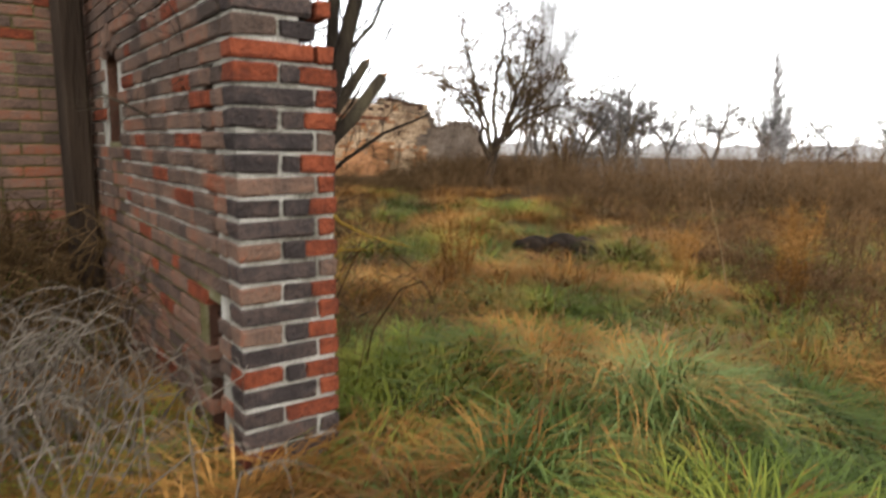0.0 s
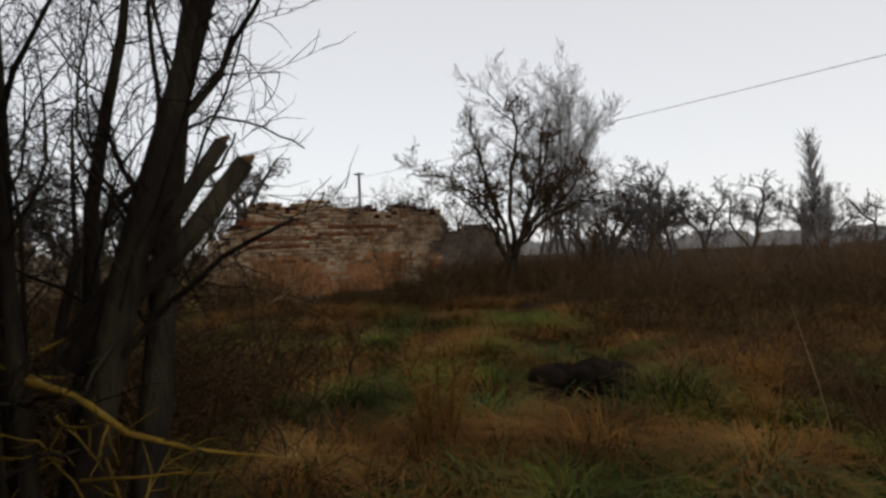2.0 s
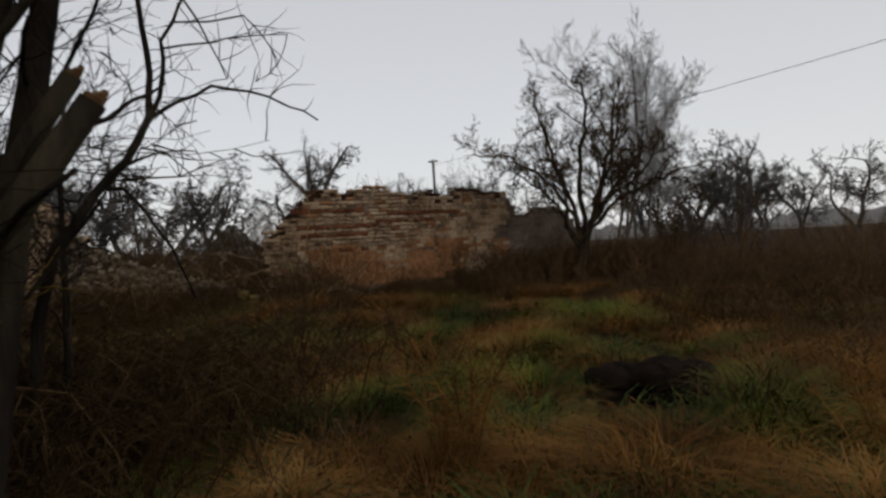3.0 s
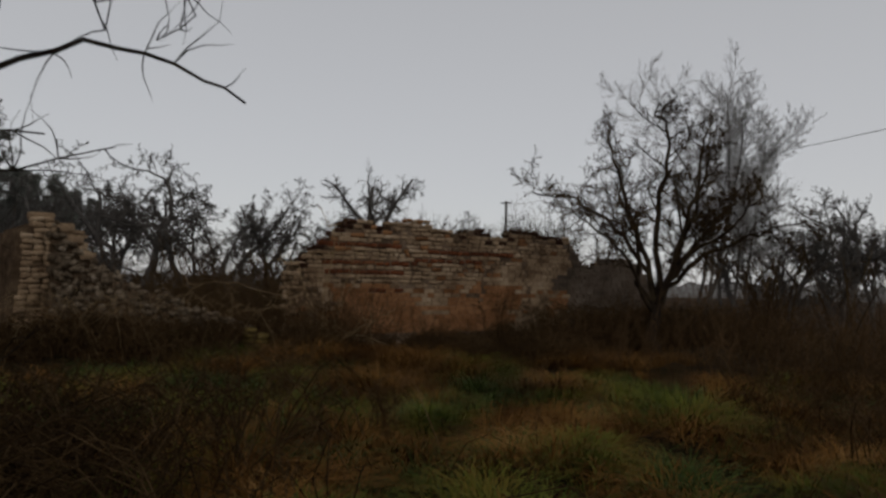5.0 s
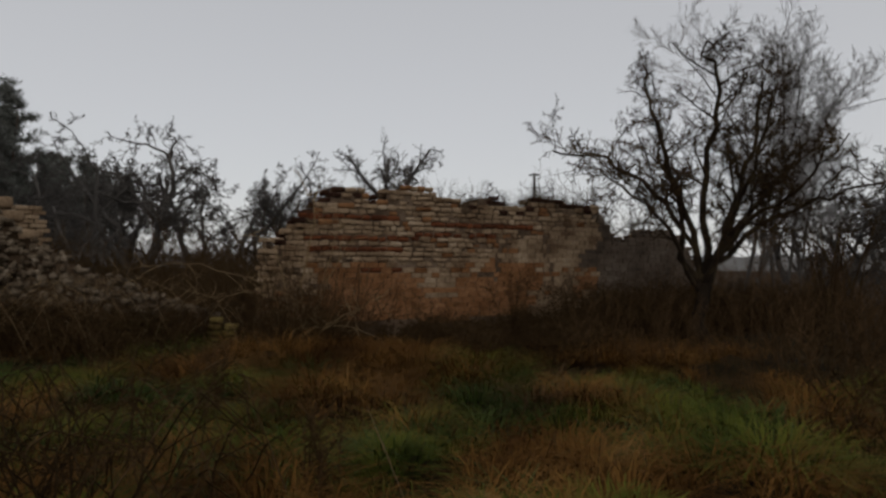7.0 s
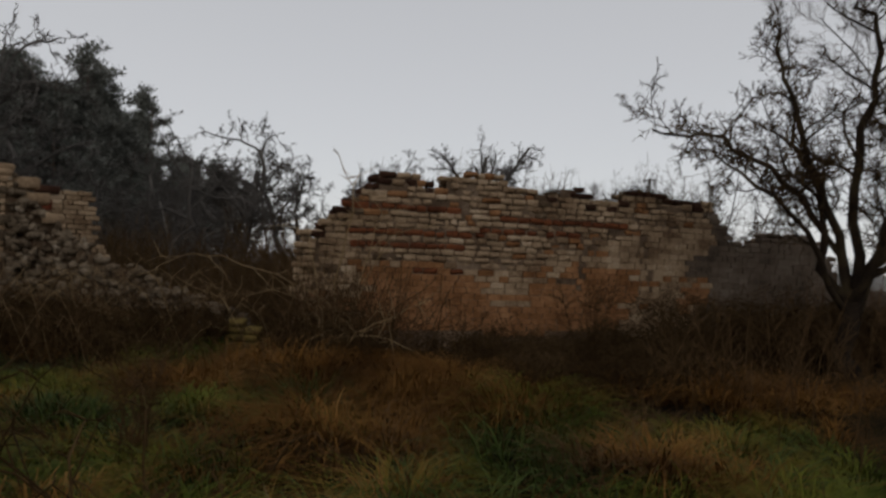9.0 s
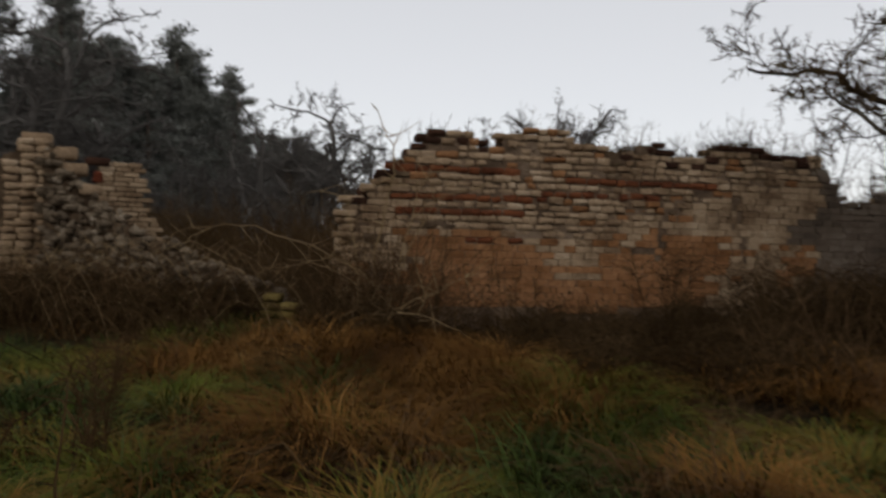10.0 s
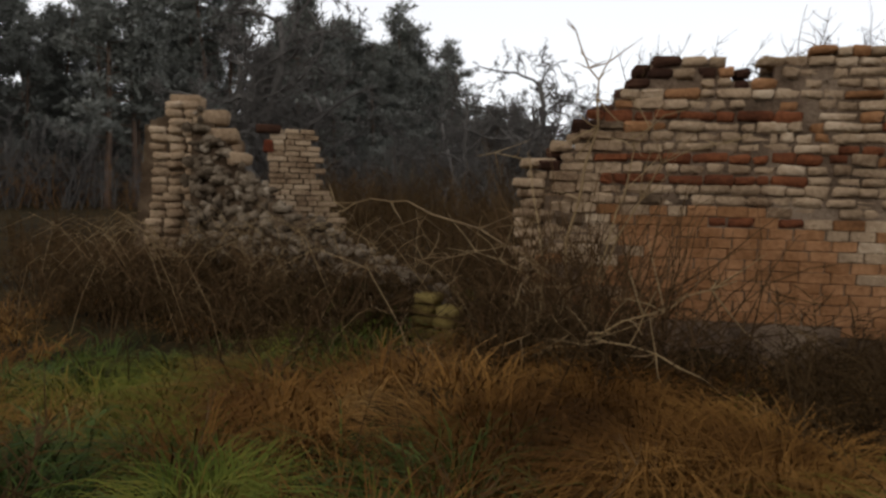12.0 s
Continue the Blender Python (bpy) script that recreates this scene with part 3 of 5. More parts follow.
    while s < 6.9:
        h = min(wall_top(s), wall_top(min(s + step, 6.94))) - 0.05 + rng.uniform(-0.03, 0.015)
        if h > 0.3:
            for v in bmesh.ops.create_cube(bm, size=1.0)["verts"]:
                v.co = Vector((s + step / 2 + v.co.x * step, 0.05 + (thick - 0.05) / 2 + v.co.y * (thick - 0.05 - 0.012 * rng.random()), (h + 0.05) / 2 + v.co.z * (h - 0.05)))
        s += step
    child("rubble_core", bm_mesh("rubble_core", bm, CORE), wall, "brown crumbling mortar core")
    # mortar between the facing bricks, set a little back and uneven
    bm, s = bmesh.new(), -0.86
    while s < 6.8:
        z = 0.06
        while z < min(wall_top(s), wall_top(s + 0.12)) - 0.10:
            face = 0.013 + (0.020 * rng.random() if z > 1.35 else 0.004 * rng.random())
            for v in bmesh.ops.create_cube(bm, size=1.0)["verts"]:
                v.co = Vector((s + 0.06 + v.co.x * 0.1199, (face + 0.056) / 2 + v.co.y * (0.056 - face), z + 0.06 + v.co.z * 0.1199))
            z += 0.12
        s += 0.12
    child("mortar", bm_mesh("mortar", bm, BEDDING), wall, "sandy brown bedding mortar")
    # broken top: loose bricks and lumps along the crest, also on the far edge
    s = -0.75
    while s < 6.8:
        for depth in (0.16, 0.30):
            if rng.random() < 0.8:
                h = wall_top(s) - rng.uniform(0.03, 0.09)
                child("brick", data(rng.choice((0.12, 0.2)), SOOTSHADE if rng.random() < 0.6 else CREAM, True), wall, m=pose(s, depth, h, rng.uniform(-7, 7), rng.uniform(-7, 7), rng.uniform(-40, 40)))
        s += 0.15
    # broken left end: bricks that stick out
    for z in np.arange(0.15, 1.6, HIGH):
        for depth in (0.06, 0.19, 0.32):
            if rng.random() < 0.85:
                child("brick", data(rng.choice((0.12, 0.24)), CREAM, True), wall, m=pose(-0.93 + rng.uniform(-0.07, 0.05) + 0.25 * max(0, z - 1.6), depth, float(z) + 0.04, rng.uniform(-3, 3), rng.uniform(-3, 3), rng.uniform(-12, 12)))
    return wall


long_wall()


# ---- the ruin of stone and brick beyond the gap ----
RIDGE = ((-7.86, 11.06, 0.9), (-7.83, 11.17, 2.15), (-7.72, 11.52, 2.3), (-7.55, 11.66, 2.06), (-7.32, 11.78, 1.74), (-6.95, 11.92, 1.51), (-6.45, 12.08, 1.27), (-5.9, 12.3, 1.05), (-5.3, 12.55, 0.8), (-4.85, 12.8, 0.56))


def ridge_at(k):
    """A point of the ruin's crest, k from 0 to 1 along it."""
    k = max(0.0, min(0.9999, k)) * (len(RIDGE) - 1)
    j = int(k)
    return Vector(RIDGE[j]).lerp(Vector(RIDGE[j + 1]), k - j)


def build_ruin():
    rng = random.Random(21)
    ruin = thing("stone_ruin", (0, 0, 0), "ruined corner of stacked field stones and pale brick, half fallen", "ruin", kind="structure")
    stock = [bm_mesh("stone", lump(1.0, k, (1.0, 0.8, 0.7), 0.55, 1), STONE, True) for k in range(8)]
    worn = [bm_mesh("brick", soft_box(0.155, 0.15, 0.072, 500 + k, 0.012, 0.018), CREAM, True) for k in range(5)]
    toward = Vector((0.93, -0.36, 0))

    def put(name, me, p, size=(1, 1, 1), turn=180, about=74):
        m = Matrix.Translation(p) @ Euler((radians(rng.uniform(-6, 6)), radians(rng.uniform(-6, 6)), radians(about + rng.uniform(-turn, turn)))).to_matrix().to_4x4() @ Matrix.Diagonal((*size, 1))
        child(name, me, ruin, m=m)

    # heart of the heap, a sloping body under the stones
    bm = bmesh.new()
    for i in range(60):
        p = ridge_at((i + 0.5) / 60)
        if p.z > 0.4:
            h = p.z - 0.13
            for v in bmesh.ops.create_cube(bm, size=1.0)["verts"]:
                fan = 0.26 + (0.16 * h if v.co.z < 0 and i > 14 else 0.0)
                off = toward * (v.co.y * 0.4 - 0.16 + (fan if v.co.y > 0 else 0) - 0.12) + Vector((0.36, 0.93, 0)) * v.co.x * 0.16
                v.co = Vector((p.x + off.x, p.y + off.y, h / 2 + v.co.z * h))
    child("rubble_core", bm_mesh("rubble_core", bm, CORE), ruin, "brown rubble and mortar core")
    # pale brick pier on the outer edge, two bricks wide
    z = 0.3
    while z < 2.55:
        for a in (0.0, 0.155, 0.31, 0.43):
            flare = 0.07 * max(0.0, 1.5 - z)
            if z < (2.06, 2.26, 2.30, 2.15)[int(a / 0.14)] - 0.04:
                c = Vector((-7.78, 11.19, z)) + Vector((0.29, 0.957, 0)) * (a - flare + rng.uniform(-0.025, 0.025)) + toward * rng.uniform(0.07, 0.13)
                put("brick", rng.choice(worn), c, (1, 1, 1.04), 4)
        z += 0.082
    # stones of the slope
    made = 0
    while made < 290:
        k = rng.uniform(0.22, 0.95)
        p = ridge_at(k)
        down = rng.random() ** 0.8
        zz = p.z - 0.04 - down * (p.z - 0.35)
        out = 0.20 + 0.19 * down * p.z + rng.uniform(-0.03, 0.04)
        size = rng.uniform(0.04, 0.085)
        put("stone", rng.choice(stock), Vector((p.x, p.y, zz)) + toward * out, (size * rng.uniform(1, 1.35), size, size * 0.95))
        made += 1
    vs, fs = [], []
    for _ in range(420):
        p = ridge_at(rng.uniform(0.2, 0.97))
        down = rng.random() ** 0.8
        size = rng.uniform(0.03, 0.075)
        m = Matrix.Translation(Vector((p.x, p.y, p.z - 0.03 - down * (p.z - 0.35))) + toward * (0.20 + 0.19 * down * p.z)) @ Euler((rng.uniform(0, 6), rng.uniform(0, 6), rng.uniform(0, 6))).to_matrix().to_4x4() @ Matrix.Scale(size, 4)
        me, base = rng.choice(stock), len(vs)
        vs += [m @ v.co for v in me.vertices]
        fs += [[base + i for i in q.vertices] for q in me.polygons]
    tagged(child("small_stones", mesh_of("small_stones", vs, fs, STONE), ruin), kind="stuff")
    for k, lx, lz in ((0.2, 0.3, 0.12), (0.31, 0.34, 0.14), (0.38, 0.3, 0.15), (0.46, 0.24, 0.13)):
        p = ridge_at(k)
        put("block", bm_mesh("block", soft_box(lx, 0.3, lz, int(k * 100), 0.014, 0.025), CREAM, True), p + Vector((0, 0, -0.02)), turn=12)
    return ruin


def brick_post():
    """A pale brick fragment with a slanting broken edge and a window slot beside it."""
    rng = random.Random(23)
    at = Matrix(((0.37, -0.93, 0, -8.98), (0.93, 0.37, 0, 12.72), (0, 0, 1, -0.34), (0, 0, 0, 1)))
    post = thing("brick_fragment", at, "broken pale brick window pier with slanting edge", "ruin", kind="structure")
    stock = [bm_mesh("brick", soft_box(w, 0.16, 0.062, 700 + k, 0.005, 0.008), CREAM) for k, w in enumerate((0.18, 0.2, 0.12, 0.24))]
    z = 0.3
    while z < 2.52:
        x = (-0.45 if z < 1.78 else 0.0) + rng.uniform(0, 0.03)
        right = 0.44 + 0.30 * min(1.2, 2.55 - z)
        while x < right:
            me = rng.choice(stock)
            wide = max(v.co.x for v in me.vertices) * 2
            child("brick", me, post, m=pose(x + wide / 2, 0.08 + rng.uniform(-0.008, 0.008), z, 0, 0, rng.uniform(-2, 2)))
            x += wide + 0.008
        z += 0.071
    bm = bmesh.new()
    for x0, x1, z0, z1 in ((-0.42, 0.62, 0, 1.75), (0.03, 0.55, 1.75, 2.2), (0.03, 0.42, 2.2, 2.48)):
        for v in bmesh.ops.create_cube(bm, size=1.0)["verts"]:
            v.co = Vector(((x0 + x1) / 2 + v.co.x * (x1 - x0), 0.2 + v.co.y * 0.3, (z0 + z1) / 2 + v.co.z * (z1 - z0)))
    child("mortar_core", bm_mesh("mortar_core", bm, CORE), post)
    child("lintel_end", bm_mesh("lintel_end", soft_box(0.30, 0.3, 0.10, 3, 0.012, 0.02), SOOTSHADE, True), post, "dark lintel stub", pose(0.02, 0.1, 2.52))
    child("jamb_brick", bm_mesh("jamb_brick", soft_box(0.12, 0.14, 0.16, 5, 0.008, 0.015), RED), post, "red jamb brick", pose(0.02, 0.04, 2.3))
    child("broken_stub", bm_mesh("broken_stub", soft_box(0.26, 0.3, 0.5, 6, 0.03, 0.05), CREAM, True), post, m=pose(-0.42, 0.2, 2.14))
    return post


def low_stub():
    at = Matrix.Translation((-4.62, 12.42, -0.15)) @ Matrix.Rotation(radians(30), 4, "Z")
    stub = thing("brick_stub", at, "low mossy yellowish brick stub among brambles", "ruin", kind="structure")
    rng = random.Random(29)
    moss = bm_mesh("brick", soft_box(0.17, 0.2, 0.075, 1, 0.01, 0.016), MOSSBRICK, True)
    for k in range(8):
        for x in (-0.09, 0.09):
            if k < 7 or x < 0:
                child("brick", moss, stub, m=pose(x + rng.uniform(-0.015, 0.015), 0, 0.18 + k * 0.083, rng.uniform(-2, 2), rng.uniform(-2, 2), rng.uniform(-5, 5)))


brick_post()
low_stub()
build_ruin()


# ---- trees ----
BUSHY = dict(bits=7, wobble=0.14, lift=0.03, taper=0.35, levels=3, count=(12, 7, 6), low=(0.3, 0.15, 0.15), angle=(25, 65), rise=0.12, ratio=(0.34, 0.5, 0.5), thin=0.0022, slim=(0.14, 0.32), calm=0.45)
APPLE = dict(bits=7, wobble=0.2, lift=0.01, taper=0.3, levels=3, count=(15, 11, 7), low=(0.24, 0.1, 0.1), angle=(35, 80), rise=0.22, ratio=(0.31, 0.42, 0.46), thin=0.006, slim=(0.3, 0.5))
BIRCH = dict(bits=8, wobble=0.11, lift=0.03, taper=0.2, levels=3, count=(24, 12, 9), low=(0.3, 0.1, 0.1), angle=(22, 50), rise=0.06, ratio=(0.32, 0.46, 0.48), thin=0.0046, slim=(0.25, 0.45))
GNARL = dict(bits=8, wobble=0.24, lift=0.0, taper=0.4, levels=4, count=(8, 7, 6, 4), low=(0.35, 0.15, 0.1, 0.1), angle=(35, 80), rise=0.1, ratio=(0.66, 0.5, 0.42, 0.5), thin=0.009, slim=(0.4, 0.6))
SPIKY = dict(bits=7, wobble=0.08, lift=0.03, taper=0.2, levels=2, count=(110, 12), low=(0.04, 0.1), angle=(25, 55), rise=0.2, ratio=(0.24, 0.45), thin=0.009, calm=0.25)


def near_tree():
    z = ground_z(-0.7, 3.0)
    stems = [((0, 0, 0), (0.10, 0.05, 1), 3.1, 0.07), ((0.12, 0.08, 0), (0.21, 0.1, 1), 3.0, 0.062), ((-0.14, 0.0, 0), (-0.06, 0.1, 1), 3.2, 0.062), ((-0.05, 0.14, 0), (-0.2, 0.3, 1), 2.8, 0.045),
             ((0.05, -0.1, 0), (0.05, 0.0, 1), 2.9, 0.036), ((-0.2, 0.2, 0), (-0.1, 0.2, 1), 2.8, 0.05)]
    ob = tree("elder_tree", (-0.76, 3.0, z), "dark wet many-stemmed bare tree beside the brick wall", 31, stems, BUSHY, (BARK, BARK, BARK), split=True)
    # two broken limbs with pale split ends
    for a, b, r in (((0.20, 0.16, 1.20), (0.54, 0.28, 1.62), 0.036), ((0.16, 0.2, 1.28), (0.44, 0.34, 1.70), 0.028)):
        a, b = Vector(a), Vector(b)
        tb = Tubes()
        tb.add([a - (b - a) * 0.5, a, a.lerp(b, 0.5) + Vector((0, 0, -0.03)), b], [r * 1.3, r * 1.1, r, r * 0.9], 9)
        limb = child("broken_limb", tb.mesh("broken_limb", BARK), ob, "broken limb with a torn pale end")
        tip = Tubes()
        w = (b - a).normalized()
        for j in range(3):
            o = Vector((0, 0.3, 1)).cross(w) * (j - 1) * r * 0.55
            tip.add([b + o - w * 0.05, b + o + w * 0.006, b + o + w * (0.012 + 0.012 * j)], [r * 0.5, r * 0.42, r * 0.2], 6)
        child("torn_wood", tip.mesh("torn_wood", WOODCUT), limb, "pale torn wood")
    # low mossy yellow twigs round the stems
    rng = random.Random(33)
    tb = Tubes()
    line = [Vector(p) - ob.location for p in ((-0.62, 2.8, 1.02), (-0.54, 2.65, 1.05), (-0.46, 2.71, 1.0), (-0.37, 2.77, 0.89), (-0.25, 2.89, 0.81), (-0.03, 3.04, 0.73))]
    tb.add(line, [0.012, 0.011, 0.010, 0.009, 0.006, 0.002], 6)
    child("mossy_twig", tb.mesh("mossy_twig", LICHEN), ob, "long low twig coated with yellow lichen")
    for k in range(18):
        tb = Tubes()
        a = rng.uniform(-1.9, 1.0)
        start = Vector((rng.uniform(-0.15, 0.2), rng.uniform(-0.1, 0.15), rng.uniform(0.3, 1.1)))
        pts = bent(rng, start, (math.cos(a), math.sin(a), rng.uniform(-0.1, 0.3)), rng.uniform(0.25, 0.75), 7, 0.2, -0.02)
        tb.add(pts, [0.006, 0.006, 0.005, 0.005, 0.004, 0.003, 0.002, 0.001], 5)
        for _ in range(5):
            j = rng.randrange(2, 7)
            tb.add(bent(rng, pts[j], (math.cos(a + rng.gauss(0, 0.9)), math.sin(a + rng.gauss(0, 0.9)), rng.gauss(0.1, 0.5)), rng.uniform(0.06, 0.22), 3, 0.25), [0.003, 0.0025, 0.002, 0.001], 3)
        child("mossy_twig", tb.mesh("mossy_twig", LICHEN if k % 3 else BARK), ob, "low twig coated with yellow lichen" if k % 3 else "")
    return ob


near_tree()


def leaning_shrub():
    z = ground_z(-2.2, 5.1)
    root = Vector((-2.2, 5.1, z))
    ob = tree("bare_shrub", root, "tall bare leaning shrub with arching twigs", 37,
              [((0.1, 0.1, 0), (-0.02, 0.25, 1), 2.7, 0.030), ((-0.1, 0, 0), (-0.3, 0.1, 1), 2.8, 0.032), ((-0.2, 0.2, 0), (-0.45, 0.2, 1), 2.5, 0.03), ((-0.5, 0.6, 0), (-0.2, 0.2, 1), 2.4, 0.03)],
              dict(BUSHY, count=(13, 8, 6)), (BARK, BARK, BARK), "shrub", split=True)
    rng = random.Random(39)
    for name, line, r in (("trunk", ((-2.2, 5.1, z), (-2.18, 5.2, 1.0), (-2.11, 5.3, 1.46), (-1.97, 5.48, 1.75), (-1.86, 5.63, 1.96), (-1.75, 5.77, 2.25), (-1.77, 5.82, 2.55), (-1.8, 5.8, 2.85), (-1.81, 5.79, 3.3)), 0.038),
                          ("limb", ((-1.75, 5.77, 2.25), (-1.64, 5.9, 2.37), (-1.48, 6.06, 2.48), (-1.28, 6.22, 2.46), (-1.05, 6.35, 2.37), (-0.88, 6.43, 2.26)), 0.015),
                          ("limb", ((-1.95, 5.5, 1.8), (-1.86, 5.63, 1.8), (-1.76, 5.65, 1.64), (-1.61, 5.68, 1.43), (-1.51, 5.69, 1.17), (-1.42, 5.68, 0.98)), 0.013),
                          ("limb", ((-1.75, 5.77, 2.25), (-1.65, 5.78, 2.53), (-1.64, 5.79, 2.74), (-1.54, 5.85, 2.97), (-1.45, 5.9, 3.2)), 0.018),
                          ("limb", ((-1.54, 5.85, 3.02), (-1.42, 5.98, 2.75), (-1.36, 6.06, 2.52)), 0.008),
                          ("limb", ((-1.66, 5.8, 2.7), (-1.46, 6.01, 2.77), (-1.23, 6.19, 2.81), (-1.03, 6.34, 2.86)), 0.008),
                          ("limb", ((-1.6, 5.82, 2.85), (-1.28, 6.17, 2.97), (-1.18, 6.27, 2.85), (-1.1, 6.33, 2.67), (-1.24, 6.24, 2.53)), 0.007),
                          ("limb", ((-1.9, 5.58, 1.9), (-1.73, 5.78, 2.03), (-1.55, 5.95, 2.04)), 0.010),
                          ("limb", ((-1.9, 5.58, 1.85), (-1.66, 5.89, 1.88), (-1.42, 6.15, 2.01)), 0.008)):
        tb = Tubes()
        knots = [Vector(p) - root - Vector((0, 0, 0.075 if p[2] > 0.5 else 0)) for p in line]
        pts = []
        for j in range(len(knots) - 1):
            for u in (0.0, 0.5):
                pts.append(knots[j].lerp(knots[j + 1], u) + Vector((rng.gauss(0, 0.008), rng.gauss(0, 0.008), rng.gauss(0, 0.008))))
        pts.append(knots[-1])
        tb.add(pts, [r * (1 - 0.6 * i / (len(pts) - 1)) for i in range(len(pts))], 7)
        for _ in range(9):
            j = rng.randrange(len(pts) // 3, len(pts))
            tb.add(bent(rng, pts[j], (rng.gauss(0.3, 0.8), rng.gauss(0.2, 0.8), rng.gauss(0.2, 0.7)), rng.uniform(0.12, 0.45), 4, 0.2), [0.0045, 0.004, 0.003, 0.002, 0.001], 3)
        child(name, tb.mesh(name, BARK), ob)


leaning_shrub()


def apple_tree():
    """Low fork, crooked limbs that arch outwards, spurs all along them. Limb points: across, away, up."""
    rng = random.Random(41)
    ob = thing("apple_tree", (1.02, 15.9, 0.15), "spreading bare apple tree with crooked lichened limbs", "tree")
    across, away = Vector((0.957, 0.29, 0)), Vector((-0.29, 0.957, 0))
    twigs = Tubes()
    limbs = (((0, 0, 0), (0.0, 0, 0.45), (0.06, 0, 0.85), (0.14, 0, 1.2)), 0.11), \
        (((0.0, 0, 0.75), (-0.26, -0.1, 1.5), (-0.55, -0.2, 2.1), (-1.05, -0.3, 2.45), (-1.65, -0.3, 2.75), (-2.15, -0.3, 2.8)), 0.05), \
        (((0.05, 0, 0.9), (-0.2, 0.1, 2.0), (-0.45, 0.1, 2.8), (-0.7, 0, 3.45), (-0.75, 0, 3.95)), 0.055), \
        (((0.1, 0, 1.05), (0.1, 0.1, 2.2), (0.3, 0.1, 3.2), (0.25, 0, 4.0), (0.12, 0, 4.45)), 0.06), \
        (((0.14, 0, 1.15), (0.55, -0.1, 2.2), (0.8, -0.1, 3.1), (0.9, 0, 3.85)), 0.055), \
        (((0.14, 0, 1.15), (0.85, 0.2, 2.0), (1.4, 0.3, 2.6), (1.8, 0.4, 3.1)), 0.05), \
        (((0.14, 0, 1.15), (0.9, 0.1, 1.75), (1.6, 0.2, 2.05), (2.2, 0.2, 2.3), (2.8, 0.2, 2.4)), 0.045), \
        (((0.05, 0, 0.9), (0.3, -0.6, 1.9), (0.4, -1.1, 2.7), (0.5, -1.3, 3.4)), 0.045), \
        (((0.05, 0, 1.0), (-0.1, 0.6, 2.1), (-0.3, 1.1, 2.9), (-0.2, 1.4, 3.6)), 0.045), \
        (((0.0, 0, 0.8), (-0.55, -0.5, 1.65), (-1.15, -0.8, 2.1), (-1.6, -0.9, 2.45)), 0.038), \
        (((0.14, 0, 1.2), (0.6, -0.6, 1.9), (1.2, -0.9, 2.4), (1.6, -1.0, 2.9)), 0.038), \
        (((0.0, 0, 0.5), (0.45, 0.2, 1.5), (0.6, 0.3, 2.4), (0.5, 0.4, 3.2)), 0.04)
    for k, (knots, r) in enumerate(limbs):
        knots = [across * a + away * b + Vector((0, 0, c)) for a, b, c in knots]
        pts = []
        for p, q in zip(knots, knots[1:]):
            for u in (0.0, 0.33, 0.67):
                shake = 0.0 if u == 0 else 0.045
                pts.append(p.lerp(q, u) + Vector((rng.gauss(0, shake), rng.gauss(0, shake), rng.gauss(0, shake))))
        pts.append(knots[-1])
        radii = [r * (1 - (0.25 if k == 0 else 0.75) * i / (len(pts) - 1)) for i in range(len(pts))]
        if k == 0:
            tb = Tubes()
            tb.add(pts, [r * 1.25] + radii[1:], 10)
            child("trunk", tb.mesh("trunk", APPLEBARK), ob)
            continue
        tubes = (Tubes(), Limbs(), twigs)
        sprout(rng, tubes, pts, radii, sum((q - p).length for p, q in zip(pts, pts[1:])), 0, APPLE)
        limb = child("limb", tubes[0].mesh("limb", APPLEBARK), ob)
        for one in tubes[1].each:
            child("branch", one.mesh("branch", APPLEBARK), limb)
    child("crown", twigs.mesh("crown", APPLETWIG), ob, "fine twigs and spurs")


apple_tree()
# The birch crown's paleness is mist painted into its twig colour.
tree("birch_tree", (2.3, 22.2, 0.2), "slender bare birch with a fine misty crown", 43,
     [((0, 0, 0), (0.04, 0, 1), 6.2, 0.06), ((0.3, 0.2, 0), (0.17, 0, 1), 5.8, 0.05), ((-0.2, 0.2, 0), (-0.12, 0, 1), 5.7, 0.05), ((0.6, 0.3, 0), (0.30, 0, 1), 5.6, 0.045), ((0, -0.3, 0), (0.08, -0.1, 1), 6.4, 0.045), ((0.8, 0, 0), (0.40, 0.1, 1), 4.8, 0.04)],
     BIRCH, (HAZETWIG, MISTTWIG, MISTTWIG))
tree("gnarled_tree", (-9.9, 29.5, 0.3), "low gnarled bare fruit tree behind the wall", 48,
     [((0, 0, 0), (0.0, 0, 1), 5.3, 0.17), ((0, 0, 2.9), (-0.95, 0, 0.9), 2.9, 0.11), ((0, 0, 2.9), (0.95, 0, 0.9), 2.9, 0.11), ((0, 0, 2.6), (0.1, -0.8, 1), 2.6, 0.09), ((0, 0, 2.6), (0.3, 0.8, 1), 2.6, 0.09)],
     dict(GNARL, lift=0.0, calm=0.5, levels=3, count=(9, 8, 6), low=(0.5, 0.15, 0.1), ratio=(0.42, 0.5, 0.45)), (HAZETWIG, HAZETWIG, HAZETWIG))


